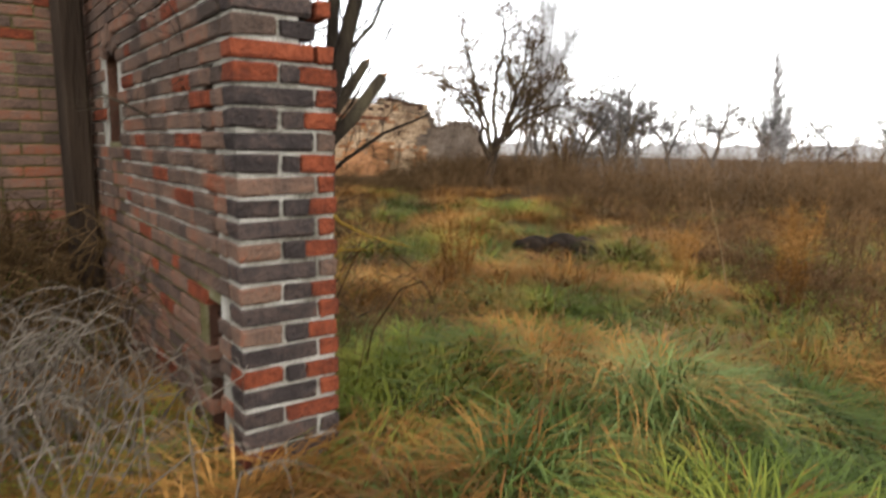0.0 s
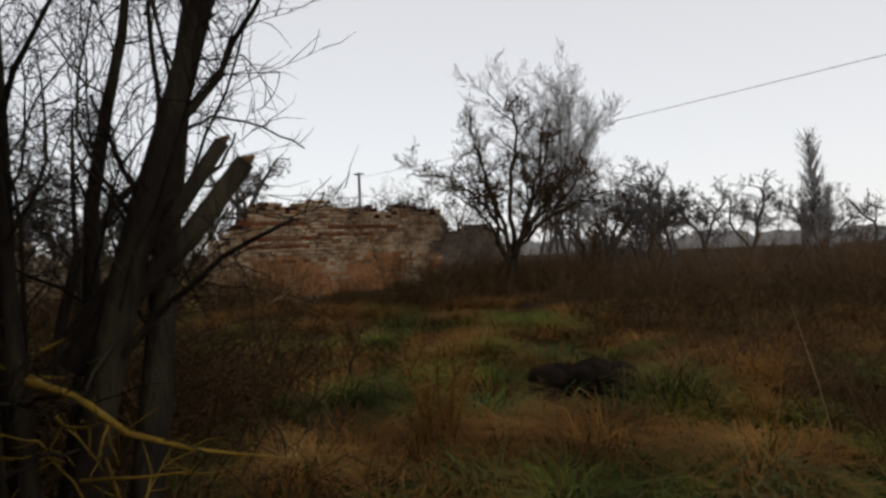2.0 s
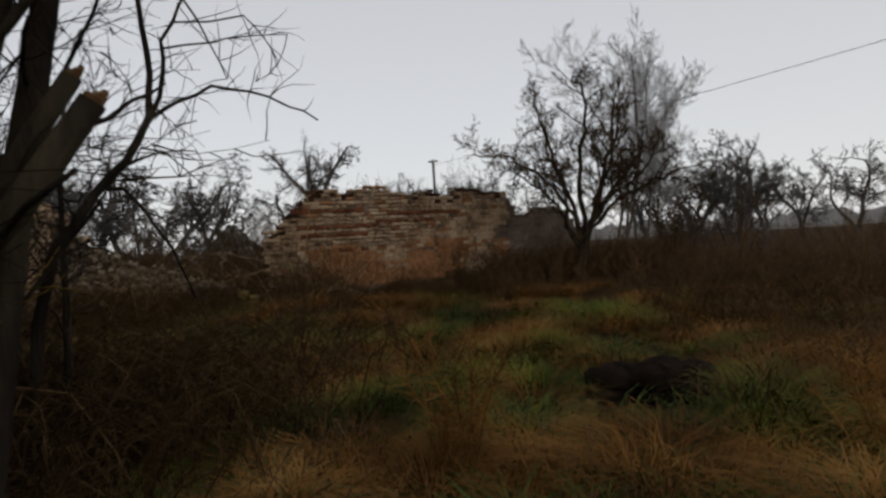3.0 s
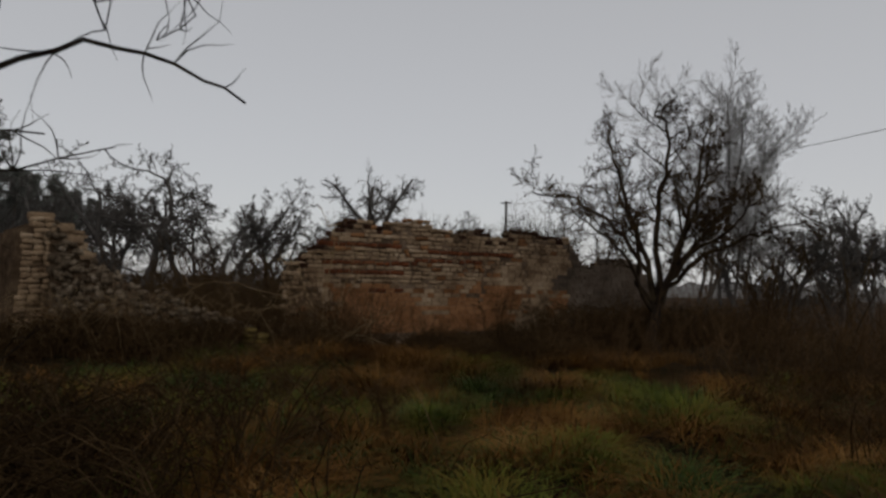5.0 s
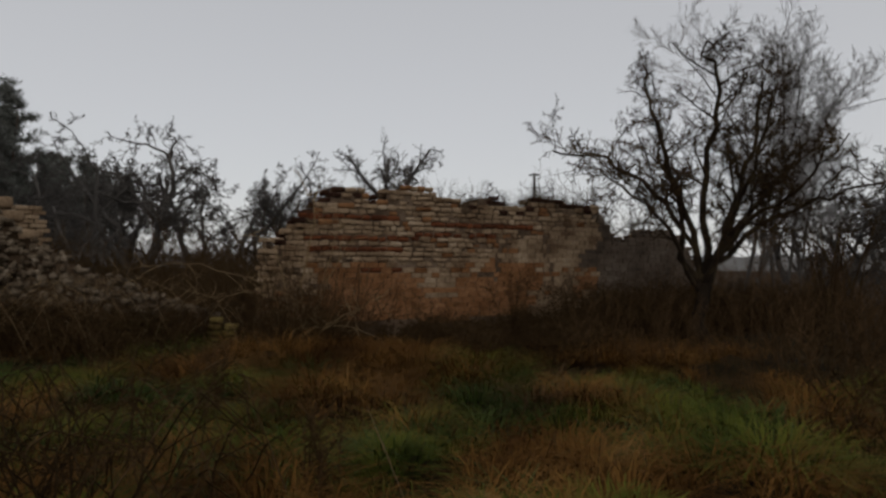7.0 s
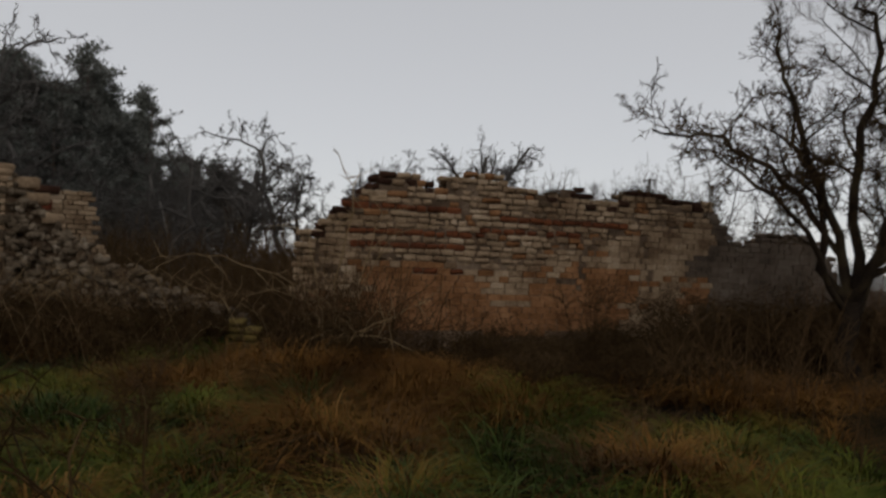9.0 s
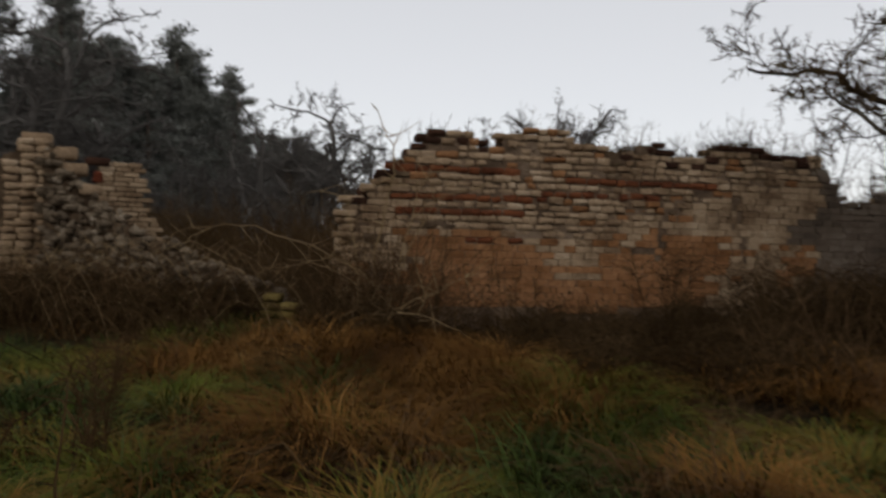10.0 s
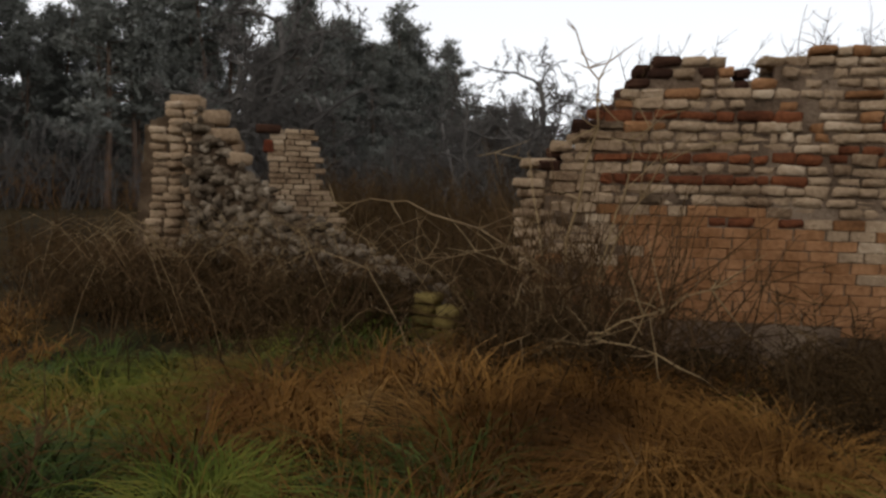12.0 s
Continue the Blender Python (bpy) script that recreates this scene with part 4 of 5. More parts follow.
def orchard():
    rng = random.Random(53)
    kinds = []
    spec = dict(GNARL, thin=0.013)
    for k, (x, y) in enumerate(((-16.2, 22.8), (-17.8, 27.5), (-17.4, 31), (-18, 34))):
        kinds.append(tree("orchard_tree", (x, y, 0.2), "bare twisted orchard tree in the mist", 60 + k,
                          [((0, 0, 0), (0.15, 0, 1), 5.0, 0.15), ((0.2, 0.1, 0), (-0.3, 0.2, 1), 4.7, 0.12), ((0, 0.2, 0), (0.4, 0.2, 1), 4.2, 0.1)], spec, (HAZETWIG, HAZETWIG, HAZETWIG), group="orchard trees"))
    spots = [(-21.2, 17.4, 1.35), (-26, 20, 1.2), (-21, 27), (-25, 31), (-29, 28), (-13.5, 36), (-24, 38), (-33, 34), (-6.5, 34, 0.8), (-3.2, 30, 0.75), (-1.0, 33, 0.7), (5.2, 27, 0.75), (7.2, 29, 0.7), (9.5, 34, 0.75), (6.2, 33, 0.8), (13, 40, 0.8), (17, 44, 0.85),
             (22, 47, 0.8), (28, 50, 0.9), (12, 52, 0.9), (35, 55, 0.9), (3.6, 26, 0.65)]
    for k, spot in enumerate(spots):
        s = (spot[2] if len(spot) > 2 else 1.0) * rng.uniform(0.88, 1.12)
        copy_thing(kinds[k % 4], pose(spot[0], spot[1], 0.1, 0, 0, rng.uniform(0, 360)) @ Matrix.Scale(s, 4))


orchard()
# Poplar twigs carry the mist in their pale colour too.
tree("poplar_tree", (22.5, 47, 0.1), "tall slim bare poplar in the mist", 71, [((0, 0, 0), (0, 0, 1), 7.6, 0.16), ((0.7, 0.2, 0), (0.04, 0, 1), 4.2, 0.1), ((-0.6, 0.2, 0), (-0.04, 0, 1), 3.8, 0.1)], SPIKY, (HAZETWIG, MISTTWIG, MISTTWIG))


def bare_bushes():
    for k, (x, y, h) in enumerate(((-4.6, 22.5, 3.0), (-2.4, 23, 3.2), (-1.2, 21.5, 3.4), (-0.4, 24, 2.8), (-7.6, 22, 2.6), (-6.2, 15.8, 1.6), (-5.0, 16.8, 1.7), (4.0, 20.5, 2.6), (5.6, 22.5, 2.7), (3.2, 18.8, 1.9))):
        rng = random.Random(200 + k)
        stems = [((rng.gauss(0, 0.15), rng.gauss(0, 0.15), 0), (rng.gauss(0, 0.3), rng.gauss(0, 0.3), 1), h * rng.uniform(0.8, 1.05), 0.02) for _ in range(7)]
        tree("bare_bush", (x, y, ground_z(x, y)), "thin bare bush behind the ruins", 210 + k, stems, dict(BUSHY, levels=2, count=(8, 5), thin=0.005), (APPLETWIG, APPLETWIG, APPLETWIG), "bush", "bare bushes")


bare_bushes()


# ---- pine wood ----
EDGE = ((-46, -30), (-50, 5), (-54, 27), (-57, 42), (-68, 58), (-100, 110))


def edge_at(k):
    k = max(0.0, min(0.9999, k)) * (len(EDGE) - 1)
    j = int(k)
    a, b = Vector((*EDGE[j], 0)), Vector((*EDGE[j + 1], 0))
    return a.lerp(b, k - j)


def pine(at, seed):
    rng = random.Random(seed)
    ob = thing("pine_tree", at, "tall dark pine at the edge of a misty wood", "tree", "pine wood")
    height = 20.0
    tb = Tubes()
    pts = bent(rng, (0, 0, 0), (0, 0, 1), height, 8, 0.02)
    tb.add(pts, [0.26 - 0.026 * i for i in range(9)], 7)
    v, f = [], []
    npr = np.random.default_rng(seed)
    for i in range(38):
        k = 0.22 + 0.78 * (i / 38) ** 0.85
        h = height * k
        reach = (3.4 * (1.02 - k) ** 0.55 + 0.35) * rng.uniform(0.5, 1.2)
        a = rng.uniform(0, 2 * math.pi)
        centre = Vector((pts[4].x * k, pts[4].y * k, h))
        tip = centre + Vector((math.cos(a) * reach, math.sin(a) * reach, reach * rng.uniform(-0.05, 0.45)))
        tb.add([centre, centre.lerp(tip, 0.6) + Vector((0, 0, -0.15)), tip], [0.06, 0.04, 0.02], 4)
        for j in range(6):
            c = np.array(centre.lerp(tip, 0.45 + 0.6 * (j + rng.random()) / 6)) + npr.normal(0, 0.3, 3)
            n = 40
            p0 = c + npr.normal(0, 0.36, (n, 3)) * np.array([1, 1, 0.5])
            d = npr.normal(0, 0.24, (n, 3)) + np.array([0, 0, 0.12])
            w = npr.normal(0, 0.055, (n, 3))
            base = len(v)
            v += np.stack([p0 - w, p0 + w, p0 + d], 1).reshape(-1, 3).tolist()
            f += [(base + 3 * q, base + 3 * q + 1, base + 3 * q + 2) for q in range(n)]
    child("trunk", tb.mesh("trunk", PINEBARK), ob)
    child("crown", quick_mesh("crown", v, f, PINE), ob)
    return ob


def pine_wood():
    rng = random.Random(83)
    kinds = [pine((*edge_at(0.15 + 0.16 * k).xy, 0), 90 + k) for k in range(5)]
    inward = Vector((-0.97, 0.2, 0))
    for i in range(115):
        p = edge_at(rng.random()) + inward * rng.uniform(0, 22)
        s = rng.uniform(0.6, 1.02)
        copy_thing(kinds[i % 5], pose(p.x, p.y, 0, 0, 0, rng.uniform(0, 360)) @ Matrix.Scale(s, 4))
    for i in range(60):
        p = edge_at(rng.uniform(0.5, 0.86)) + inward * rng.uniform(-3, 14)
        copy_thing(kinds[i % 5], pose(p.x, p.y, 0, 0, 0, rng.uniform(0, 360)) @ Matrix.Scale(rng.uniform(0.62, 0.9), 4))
    # dark sheet behind the edge, its colour standing for the wood's shaded depth
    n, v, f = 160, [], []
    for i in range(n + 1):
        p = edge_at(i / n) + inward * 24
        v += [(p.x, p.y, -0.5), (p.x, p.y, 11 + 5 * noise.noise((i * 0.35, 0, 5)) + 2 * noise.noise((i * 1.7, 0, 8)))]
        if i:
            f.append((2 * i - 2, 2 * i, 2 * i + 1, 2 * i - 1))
    tagged(new("backdrop", mesh_of("backdrop", v, f, WOODSHADE)), "dark sheet for the shaded depth of the pine wood", "backdrop", kind="structure")


pine_wood()


def wood_edge():
    """Bare undergrowth along the edge of the wood."""
    for name, seed, mat, count, tall, label in (("undergrowth", 131, HAZETWIG, 900, 5.0, "dense bare undergrowth at the edge of the wood"), ("russet_undergrowth", 133, RUSSET, 420, 3.4, "russet undergrowth at the edge of the wood")):
        rng = random.Random(seed)
        tb = Tubes()
        for _ in range(count):
            p = edge_at(rng.random()) + Vector((1, 0, 0)) * rng.uniform(-8, 7)
            h = tall * rng.uniform(0.4, 1.25)
            pts = bent(rng, (p.x, p.y, 0), (rng.gauss(0, 0.2), rng.gauss(0, 0.2), 1), h, 4, 0.12)
            tb.add(pts, [0.05, 0.045, 0.035, 0.025, 0.012], 3)
            for _ in range(13):
                k = rng.uniform(0.8, 3.95)
                j = int(k)
                q = pts[j].lerp(pts[j + 1], k - j)
                tb.add(bent(rng, q, (rng.gauss(0, 1), rng.gauss(0, 1), rng.uniform(0.2, 1.4)), h * rng.uniform(0.15, 0.4), 2, 0.2), [0.025, 0.018, 0.008], 3)
        tagged(new(name, tb.mesh(name, mat, False)), label, "undergrowth", kind="stuff")


wood_edge()


# ---- meadow ----
def free(x, y):
    """False where a wall stands."""
    d = Vector((x, y, 0)) - W0
    a, b = d.dot(WD), -d.dot(WN)
    n = NEAR_POSE.inverted() @ Vector((x, y, 0))
    if 0.75 < x < 2.0 and 6.5 < y < 7.3:
        return False
    return not (-1.05 < a < 7 and -0.05 < b < 0.5) and not (-0.03 < n.x < 0.42 and -0.03 < n.y < 4.5)


def scatter(rng, n, x0, x1, y0, y1, keep):
    pts = np.stack([rng.uniform(x0, x1, n), rng.uniform(y0, y1, n)], 1)
    mask = np.array([free(a, b) and rng.random() < keep(a, b) for a, b in pts])
    return pts[mask]


def before_wall(x, y):
    """Metres in front of the long wall's line."""
    return (Vector((x, y, 0)) - W0).dot(WN)


def before_end(x, y):
    """One before the wall's broken end, less along the rest of the wall."""
    along = (Vector((x, y, 0)) - W0).dot(WD)
    return smoothstep(-1.9, -0.9, along) * (1.0 - 0.9 * smoothstep(0.1, 0.6, along) + 0.5 * smoothstep(2.2, 2.8, along))


def patch_at(x, y):
    """Which grass rules a spot: low values green, high values dead straw."""
    return noise.noise((x * 0.9, y * 0.9, 9.0)) + 0.6 * noise.noise((x * 2.1, y * 2.1, 4.0))


def straw_share(x, y):
    near_wall = (1.0 - smoothstep(1.8, 3.2, before_wall(x, y))) * before_end(x, y)
    return min(1.0, smoothstep(0.0, 0.14, patch_at(x, y)) + 1.0 * near_wall)


def green_share(x, y):
    return smoothstep(-0.05, 0.12, 0.1 - patch_at(x, y) + 0.25 * (1 - smoothstep(2.5, 6, y)) + 0.45 * (1 - smoothstep(-4.6, -3.2, x)) * smoothstep(8, 9, y) - 0.5 * (1.0 - smoothstep(1.8, 3.2, before_wall(x, y))))


def tussocks(rng, centres, each, radius, height, width, lean, mat, name, bend):
    """Grass in tufts: blades fall outwards from each tuft's middle."""
    n = len(centres)
    size = rng.uniform(0.6, 1.4, n)
    off = rng.normal(0, 1, (n, each, 2)) * (radius * size)[:, None, None]
    xy = (centres[:, None, :] + off).reshape(-1, 2)
    wind = rng.normal(0, 0.04, (n, 1, 2))
    flow = np.arctan2((off + wind)[..., 1], (off + wind)[..., 0]).reshape(-1)
    ok = np.array([free(a, b) for a, b in xy])
    z = heights(centres)[:, None] + (0.06 * size)[:, None] * np.exp(-(off ** 2).sum(2) / (2 * (radius * size[:, None]) ** 2)) - 0.02
    tall = np.repeat(height * size, each)[ok]
    return blades(rng, xy[ok], z.reshape(-1)[ok], tall, width, lean, mat, name, bend, flow[ok])


def meadow():
    rng = np.random.default_rng(101)
    xy = scatter(rng, 70000, -9, 8, 0.2, 13.5, lambda a, b: 1.0 if abs(a - 0.5) < 4 else 0.5)
    tagged(new("grass", blades(rng, xy, heights(xy), 0.10, 0.0036, 0.9, SHADETHATCH, "grass", 1.2)), "matted brown grass under the tussocks, darkened as their shade", "grass", kind="stuff")
    c = scatter(rng, 1500, -6, 7, 0.6, 12.5, lambda a, b: 0.85 * green_share(a, b))
    tagged(new("lush_grass", tussocks(rng, c, 60, 0.09, 0.25, 0.0042, 0.5, LUSH, "lush_grass", 1.4)), "lush wet green grass in tussocks", "grass", kind="stuff")
    c = scatter(rng, 620, -1.0, 3.0, 0.8, 5.2, lambda a, b: 0.75 * (1 - smoothstep(0.0, 1.6, abs(a - 0.9 - 0.1 * b))))
    tagged(new("frosty_grass", tussocks(rng, c, 90, 0.085, 0.24, 0.0036, 0.55, LUSH, "frosty_grass", 1.6)), "pale blue-green soft drooping grass in tussocks", "grass", kind="stuff")
    c = scatter(rng, 2000, -8, 8, 0.6, 14, lambda a, b: straw_share(a, b) * (1 - 0.55 * green_share(a, b)))
    tagged(new("dead_grass", tussocks(rng, c, 60, 0.09, 0.31, 0.0032, 0.5, STRAW, "dead_grass", 1.6)), "long drooping dead orange-brown grass in tussocks", "grass", kind="stuff")
    c = scatter(rng, 900, -6, 6.5, 1.2, 13.2, lambda a, b: 0.9 * straw_share(a, b))
    tagged(new("straw_tussocks", tussocks(rng, c, 230, 0.11, 0.36, 0.0028, 0.5, STRAW, "straw_tussocks", 1.8)), "big drooping tussocks of dead grass", "grass", kind="stuff")
    c = scatter(rng, 900, -6, 6.5, 1.2, 13.2, lambda a, b: 0.8 * green_share(a, b))
    tagged(new("green_tussocks", tussocks(rng, c, 230, 0.11, 0.28, 0.0032, 0.5, GRASS, "green_tussocks", 1.7)), "big drooping tussocks of yellow-green grass", "grass", kind="stuff")
    c = scatter(rng, 560, -5, 6, 1.5, 12.5, lambda a, b: 0.9 * smoothstep(0.0, 0.25, noise.noise((a * 0.8 + 7, b * 0.8, 29.0))))
    tagged(new("brown_tussocks", tussocks(rng, c, 110, 0.11, 0.34, 0.0034, 0.5, WEED, "brown_tussocks", 1.5)), "rotting dark brown tussocks in the hollows", "grass", kind="stuff")
    c = scatter(rng, 560, -4.2, 2.0, 9.6, 14.5, lambda a, b: 0.0 if before_wall(a, b) < 1.3 or before_wall(a, b) > 3.4 else 0.9 * before_end(a, b))
    tagged(new("tall_straw", tussocks(rng, c, 150, 0.12, 0.36, 0.0026, 0.6, STRAW, "tall_straw", 1.8)), "tall orange dead grass in front of the wall", "grass", kind="stuff")
    c = np.stack([rng.normal(2.3, 0.3, 26), rng.normal(7.3, 0.2, 26)], 1)
    tagged(new("mound_grass", tussocks(rng, c, 110, 0.10, 0.28, 0.0036, 0.7, STRAW, "mound_grass", 1.7)), "sprawling dry grass on the mound beside the dug earth", "grass", kind="stuff")
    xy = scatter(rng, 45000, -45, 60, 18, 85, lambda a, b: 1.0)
    tagged(new("far_grass", blades(rng, xy, heights(xy), 0.5, 0.012, 0.4, HAZEWEED, "far_grass", 0.8)), "rough brown grass across the fallow field", "grass", kind="stuff")


meadow()


def crest_growth():
    """Grass and thin twigs rooted on the broken top of the long wall."""
    rng = np.random.default_rng(171)
    n = 2600
    s = np.where(rng.random(n) < 0.65, rng.uniform(1.6, 4.7, n), rng.uniform(-0.5, 6.6, n))
    o = rng.uniform(0.06, 0.4, n)
    spots = [WALL_POSE @ Vector((float(a), float(b), wall_top(float(a)) - 0.05)) for a, b in zip(s, o)]
    xy, z = np.array([(p.x, p.y) for p in spots]), np.array([p.z for p in spots])
    tagged(new("crest_grass", blades(rng, xy, z, 0.17, 0.0035, 0.5, WEED, "crest_grass", 1.2)), "brown grass rooted on the broken wall top", "grass", kind="stuff")
    tb, r = Tubes(), random.Random(173)
    for _ in range(110):
        a = r.uniform(1.5, 4.7) if r.random() < 0.8 else r.uniform(-0.3, 1.5)
        p = bent(r, WALL_POSE @ Vector((a, r.uniform(0.1, 0.38), wall_top(a) - 0.06)), (r.gauss(0, 0.25), r.gauss(0, 0.25), 1), r.uniform(0.15, 0.5), 4, 0.15)
        tb.add(p, [0.004, 0.0036, 0.003, 0.0024, 0.0015], 3)
        for _ in range(4):
            tb.add(bent(r, p[r.randrange(1, 4)], (r.gauss(0, 0.7), r.gauss(0, 0.7), 0.8), r.uniform(0.06, 0.18), 2, 0.2), [0.0026, 0.002, 0.001], 3)
    tagged(new("crest_twigs", tb.mesh("crest_twigs", APPLETWIG, False)), "thin bare seedlings rooted on the broken wall top", "twigs", kind="stuff")


crest_growth()


def weeds(name, label, seed, count, x0, x1, y0, y1, keep, tall, mat, lean=0.12, twigs=7, thick=0.004):
    """Dead upright stalks with side twigs, in clumps, all in one mesh."""
    rng = random.Random(seed)
    tb = Tubes()
    for _ in range(count):
        x, y = rng.uniform(x0, x1), rng.uniform(y0, y1)
        clump = noise.noise((x * 0.7, y * 0.7, seed * 0.37))
        if rng.random() > keep(x, y) * smoothstep(-0.35, 0.2, clump) or not free(x, y):
            continue
        h = tall * rng.uniform(0.3, 1.0) * (0.85 + 0.7 * clump + 0.5 * noise.noise((x * 0.3, y * 0.3, 5.0)))
        p = bent(rng, (x, y, ground_z(x, y) - 0.02), (rng.gauss(0, lean), rng.gauss(0, lean), 1), h, 3, 0.1)
        tb.add(p, [thick, thick * 0.85, thick * 0.7, thick * 0.4], 3)
        for _ in range(twigs):
            k = rng.uniform(0.3, 1)
            j = min(2, int(k * 3))
            q = p[j].lerp(p[j + 1], k * 3 - j)
            a = rng.uniform(0, 6.28)
            tip = q + Vector((math.cos(a) * 0.5, math.sin(a) * 0.5, rng.uniform(0.2, 1.0))).normalized() * h * rng.uniform(0.1, 0.28)
            tb.add([q, tip], [thick * 0.6, thick * 0.35], 3)
    return tagged(new(name, tb.mesh(name, mat, False)), label, "weeds", kind="stuff")


def right_field(x, y):
    return smoothstep(0.0, 2.0, x - 2.05) if y < 11 else smoothstep(11.5, 13.8, y + 0.3 * x)


weeds("tall_weeds", "tall dead brown weeds in the fallow field", 111, 9000, -0.5, 16, 2.5, 24, right_field, 1.15, WEED, 0.26, 9)
weeds("far_weeds", "distant brown weeds reaching to the horizon", 113, 8000, -30, 50, 20, 70, lambda x, y: 1.0, 1.15, HAZEWEED, 0.14, 5, 0.009)
weeds("wall_weeds", "dark dead weeds along the foot of the wall", 115, 5200, -6, 3, 10.5, 18.5, lambda x, y: smoothstep(-0.8, -0.2, -abs(before_wall(x, y) - 0.75)), 0.5, BRAMBLE, 0.25)
weeds("gap_weeds", "tall dark dead weeds behind the gap", 117, 2200, -9, -3.5, 13.0, 18, lambda x, y: 1.0 if before_wall(x, y) < -0.5 else 0.0, 1.2, BRAMBLE, 0.15)
weeds("path_weeds", "dark dead brush beside the stone ruin", 119, 2600, -14, -7.9, 8.5, 14, lambda x, y: smoothstep(0.0, 1.5, 0.32 * (-x - 7.5) + 0.7 * (y - 10.0)), 0.9, BRAMBLE, 0.2)
weeds("meadow_weeds", "scattered thin dead stalks in the meadow", 118, 420, -4, 4, 1.5, 11.5, lambda x, y: 1.0, 0.5, WEED, 0.25, 5, 0.003)


def brambles(name, label, seed, count, region, tall, mat, thick=0.005, side=4):
    """Arching tangled canes."""
    rng = random.Random(seed)
    tb = Tubes()
    for _ in range(count):
        x, y = region(rng)
        if not free(x, y):
            continue
        h = tall * rng.uniform(0.4, 1.25)
        a = rng.uniform(0, 6.28)
        reach = h * rng.uniform(0.5, 1.4)
        p = [Vector((x + math.cos(a) * reach * k + rng.gauss(0, 0.03), y + math.sin(a) * reach * k + rng.gauss(0, 0.03), ground_z(x, y) + h * (4 * k * (1 - 0.72 * k)) * 0.72)) for k in (0, 0.2, 0.45, 0.7, 1)]
        tb.add(p, [thick, thick * 0.9, thick * 0.8, thick * 0.6, thick * 0.3], 3)
        for _ in range(side):
            j = rng.randrange(1, 4)
            w = Vector((rng.gauss(0, 1), rng.gauss(0, 1), rng.gauss(0.4, 0.6))).normalized() * h * rng.uniform(0.12, 0.3)
            tb.add([p[j], p[j] + w * 0.6, p[j] + w + Vector((0, 0, -0.03))], [thick * 0.6, thick * 0.45, thick * 0.25], 3)
    return tagged(new(name, tb.mesh(name, mat, False)), label, "brambles", kind="stuff")


def gap_spot(rng):
    k = rng.random()
    x, y = -8.6 + 4.8 * k + rng.gauss(0, 0.5), 10.75 + 1.9 * k + rng.gauss(0, 0.42)
    if abs(x + 4.3) < 0.5 and abs(y - 12.05) < 0.5:
        return -7.2 + rng.gauss(0, 0.3), 11.2 + rng.gauss(0, 0.2)
    return x, y


brambles("brambles", "dark tangled brambles over rubble in the gap", 121, 3200, gap_spot, 0.45, BRAMBLE)
brambles("dead_canes", "brown dead canes among the brambles", 126, 900, gap_spot, 0.62, WEED, 0.004)
brambles("pale_canes", "pale dry arching canes over the brambles", 134, 230, gap_spot, 0.8, CANE, 0.0035, 3)
brambles("wall_brambles", "dark brambles at the foot of the ruined wall", 122, 2400, lambda r: (lambda s, o: (W0.x + WD.x * s + WN.x * o, W0.y + WD.y * s + WN.y * o))(r.uniform(-1.2, 8), r.uniform(0.3, 1.6)), 0.30, BRAMBLE)
brambles("front_brambles", "dark low brambles spreading from the wall into the meadow", 136, 1700, lambda r: (lambda s, o: (W0.x + WD.x * s + WN.x * o, W0.y + WD.y * s + WN.y * o))(r.uniform(0.3, 2.6), r.uniform(1.2, 3.0)), 0.32, BRAMBLE, 0.004, 5)
brambles("pier_brambles", "tall dark thicket round the apple tree and the wall's far end", 128, 1700, lambda r: (lambda s, o: (W0.x + WD.x * s + WN.x * o, W0.y + WD.y * s + WN.y * o))(r.uniform(3.2, 9.5), r.uniform(0.3, 1.7)), 0.66, BRAMBLE, 0.005, 6)
brambles("field_brambles", "dark low brambles among the field weeds", 130, 2600, lambda r: (r.uniform(1.8, 11), r.uniform(9.0, 17.0)), 0.5, BRAMBLE, 0.005, 5)
brambles("edge_brambles", "brown brambles at the meadow's edge", 132, 1100, lambda r: (2.6 + abs(r.gauss(0, 1.3)), r.uniform(2.6, 10)), 0.42, WEED, 0.004, 5)
brambles("hedge_brambles", "dark bramble thicket by the bare tree", 123, 3000, lambda r: (r.gauss(-2.6, 0.75), r.gauss(5.2, 1.4)), 0.62, BRAMBLE, 0.006)
brambles("near_brambles", "brown twigs and dead stems round the bare tree", 124, 420, lambda r: (r.gauss(-0.9, 0.4), r.gauss(3.6, 0.6)), 0.4, WEED, 0.003)
brambles("litter_twigs", "heap of pale dead stems against the brick wall", 125, 300, lambda r: (r.gauss(-1.5, 0.35), r.gauss(1.75, 0.35)), 0.55, DEADSTEM, 0.004, 3)
weeds("left_thicket", "dark thicket of dead stems beyond the ruins", 127, 7000, -26, -5, 14.5, 27, lambda x, y: 1.0 if before_wall(x, y) < -1.0 else 0.0, 1.8, BRAMBLE, 0.25, 9, 0.008)
weeds("field_scrub", "scattered taller dead scrub in the fallow field", 129, 900, 1.5, 28, 11.5, 34, lambda x, y: 0.9, 2.1, WEED, 0.22, 16, 0.007)


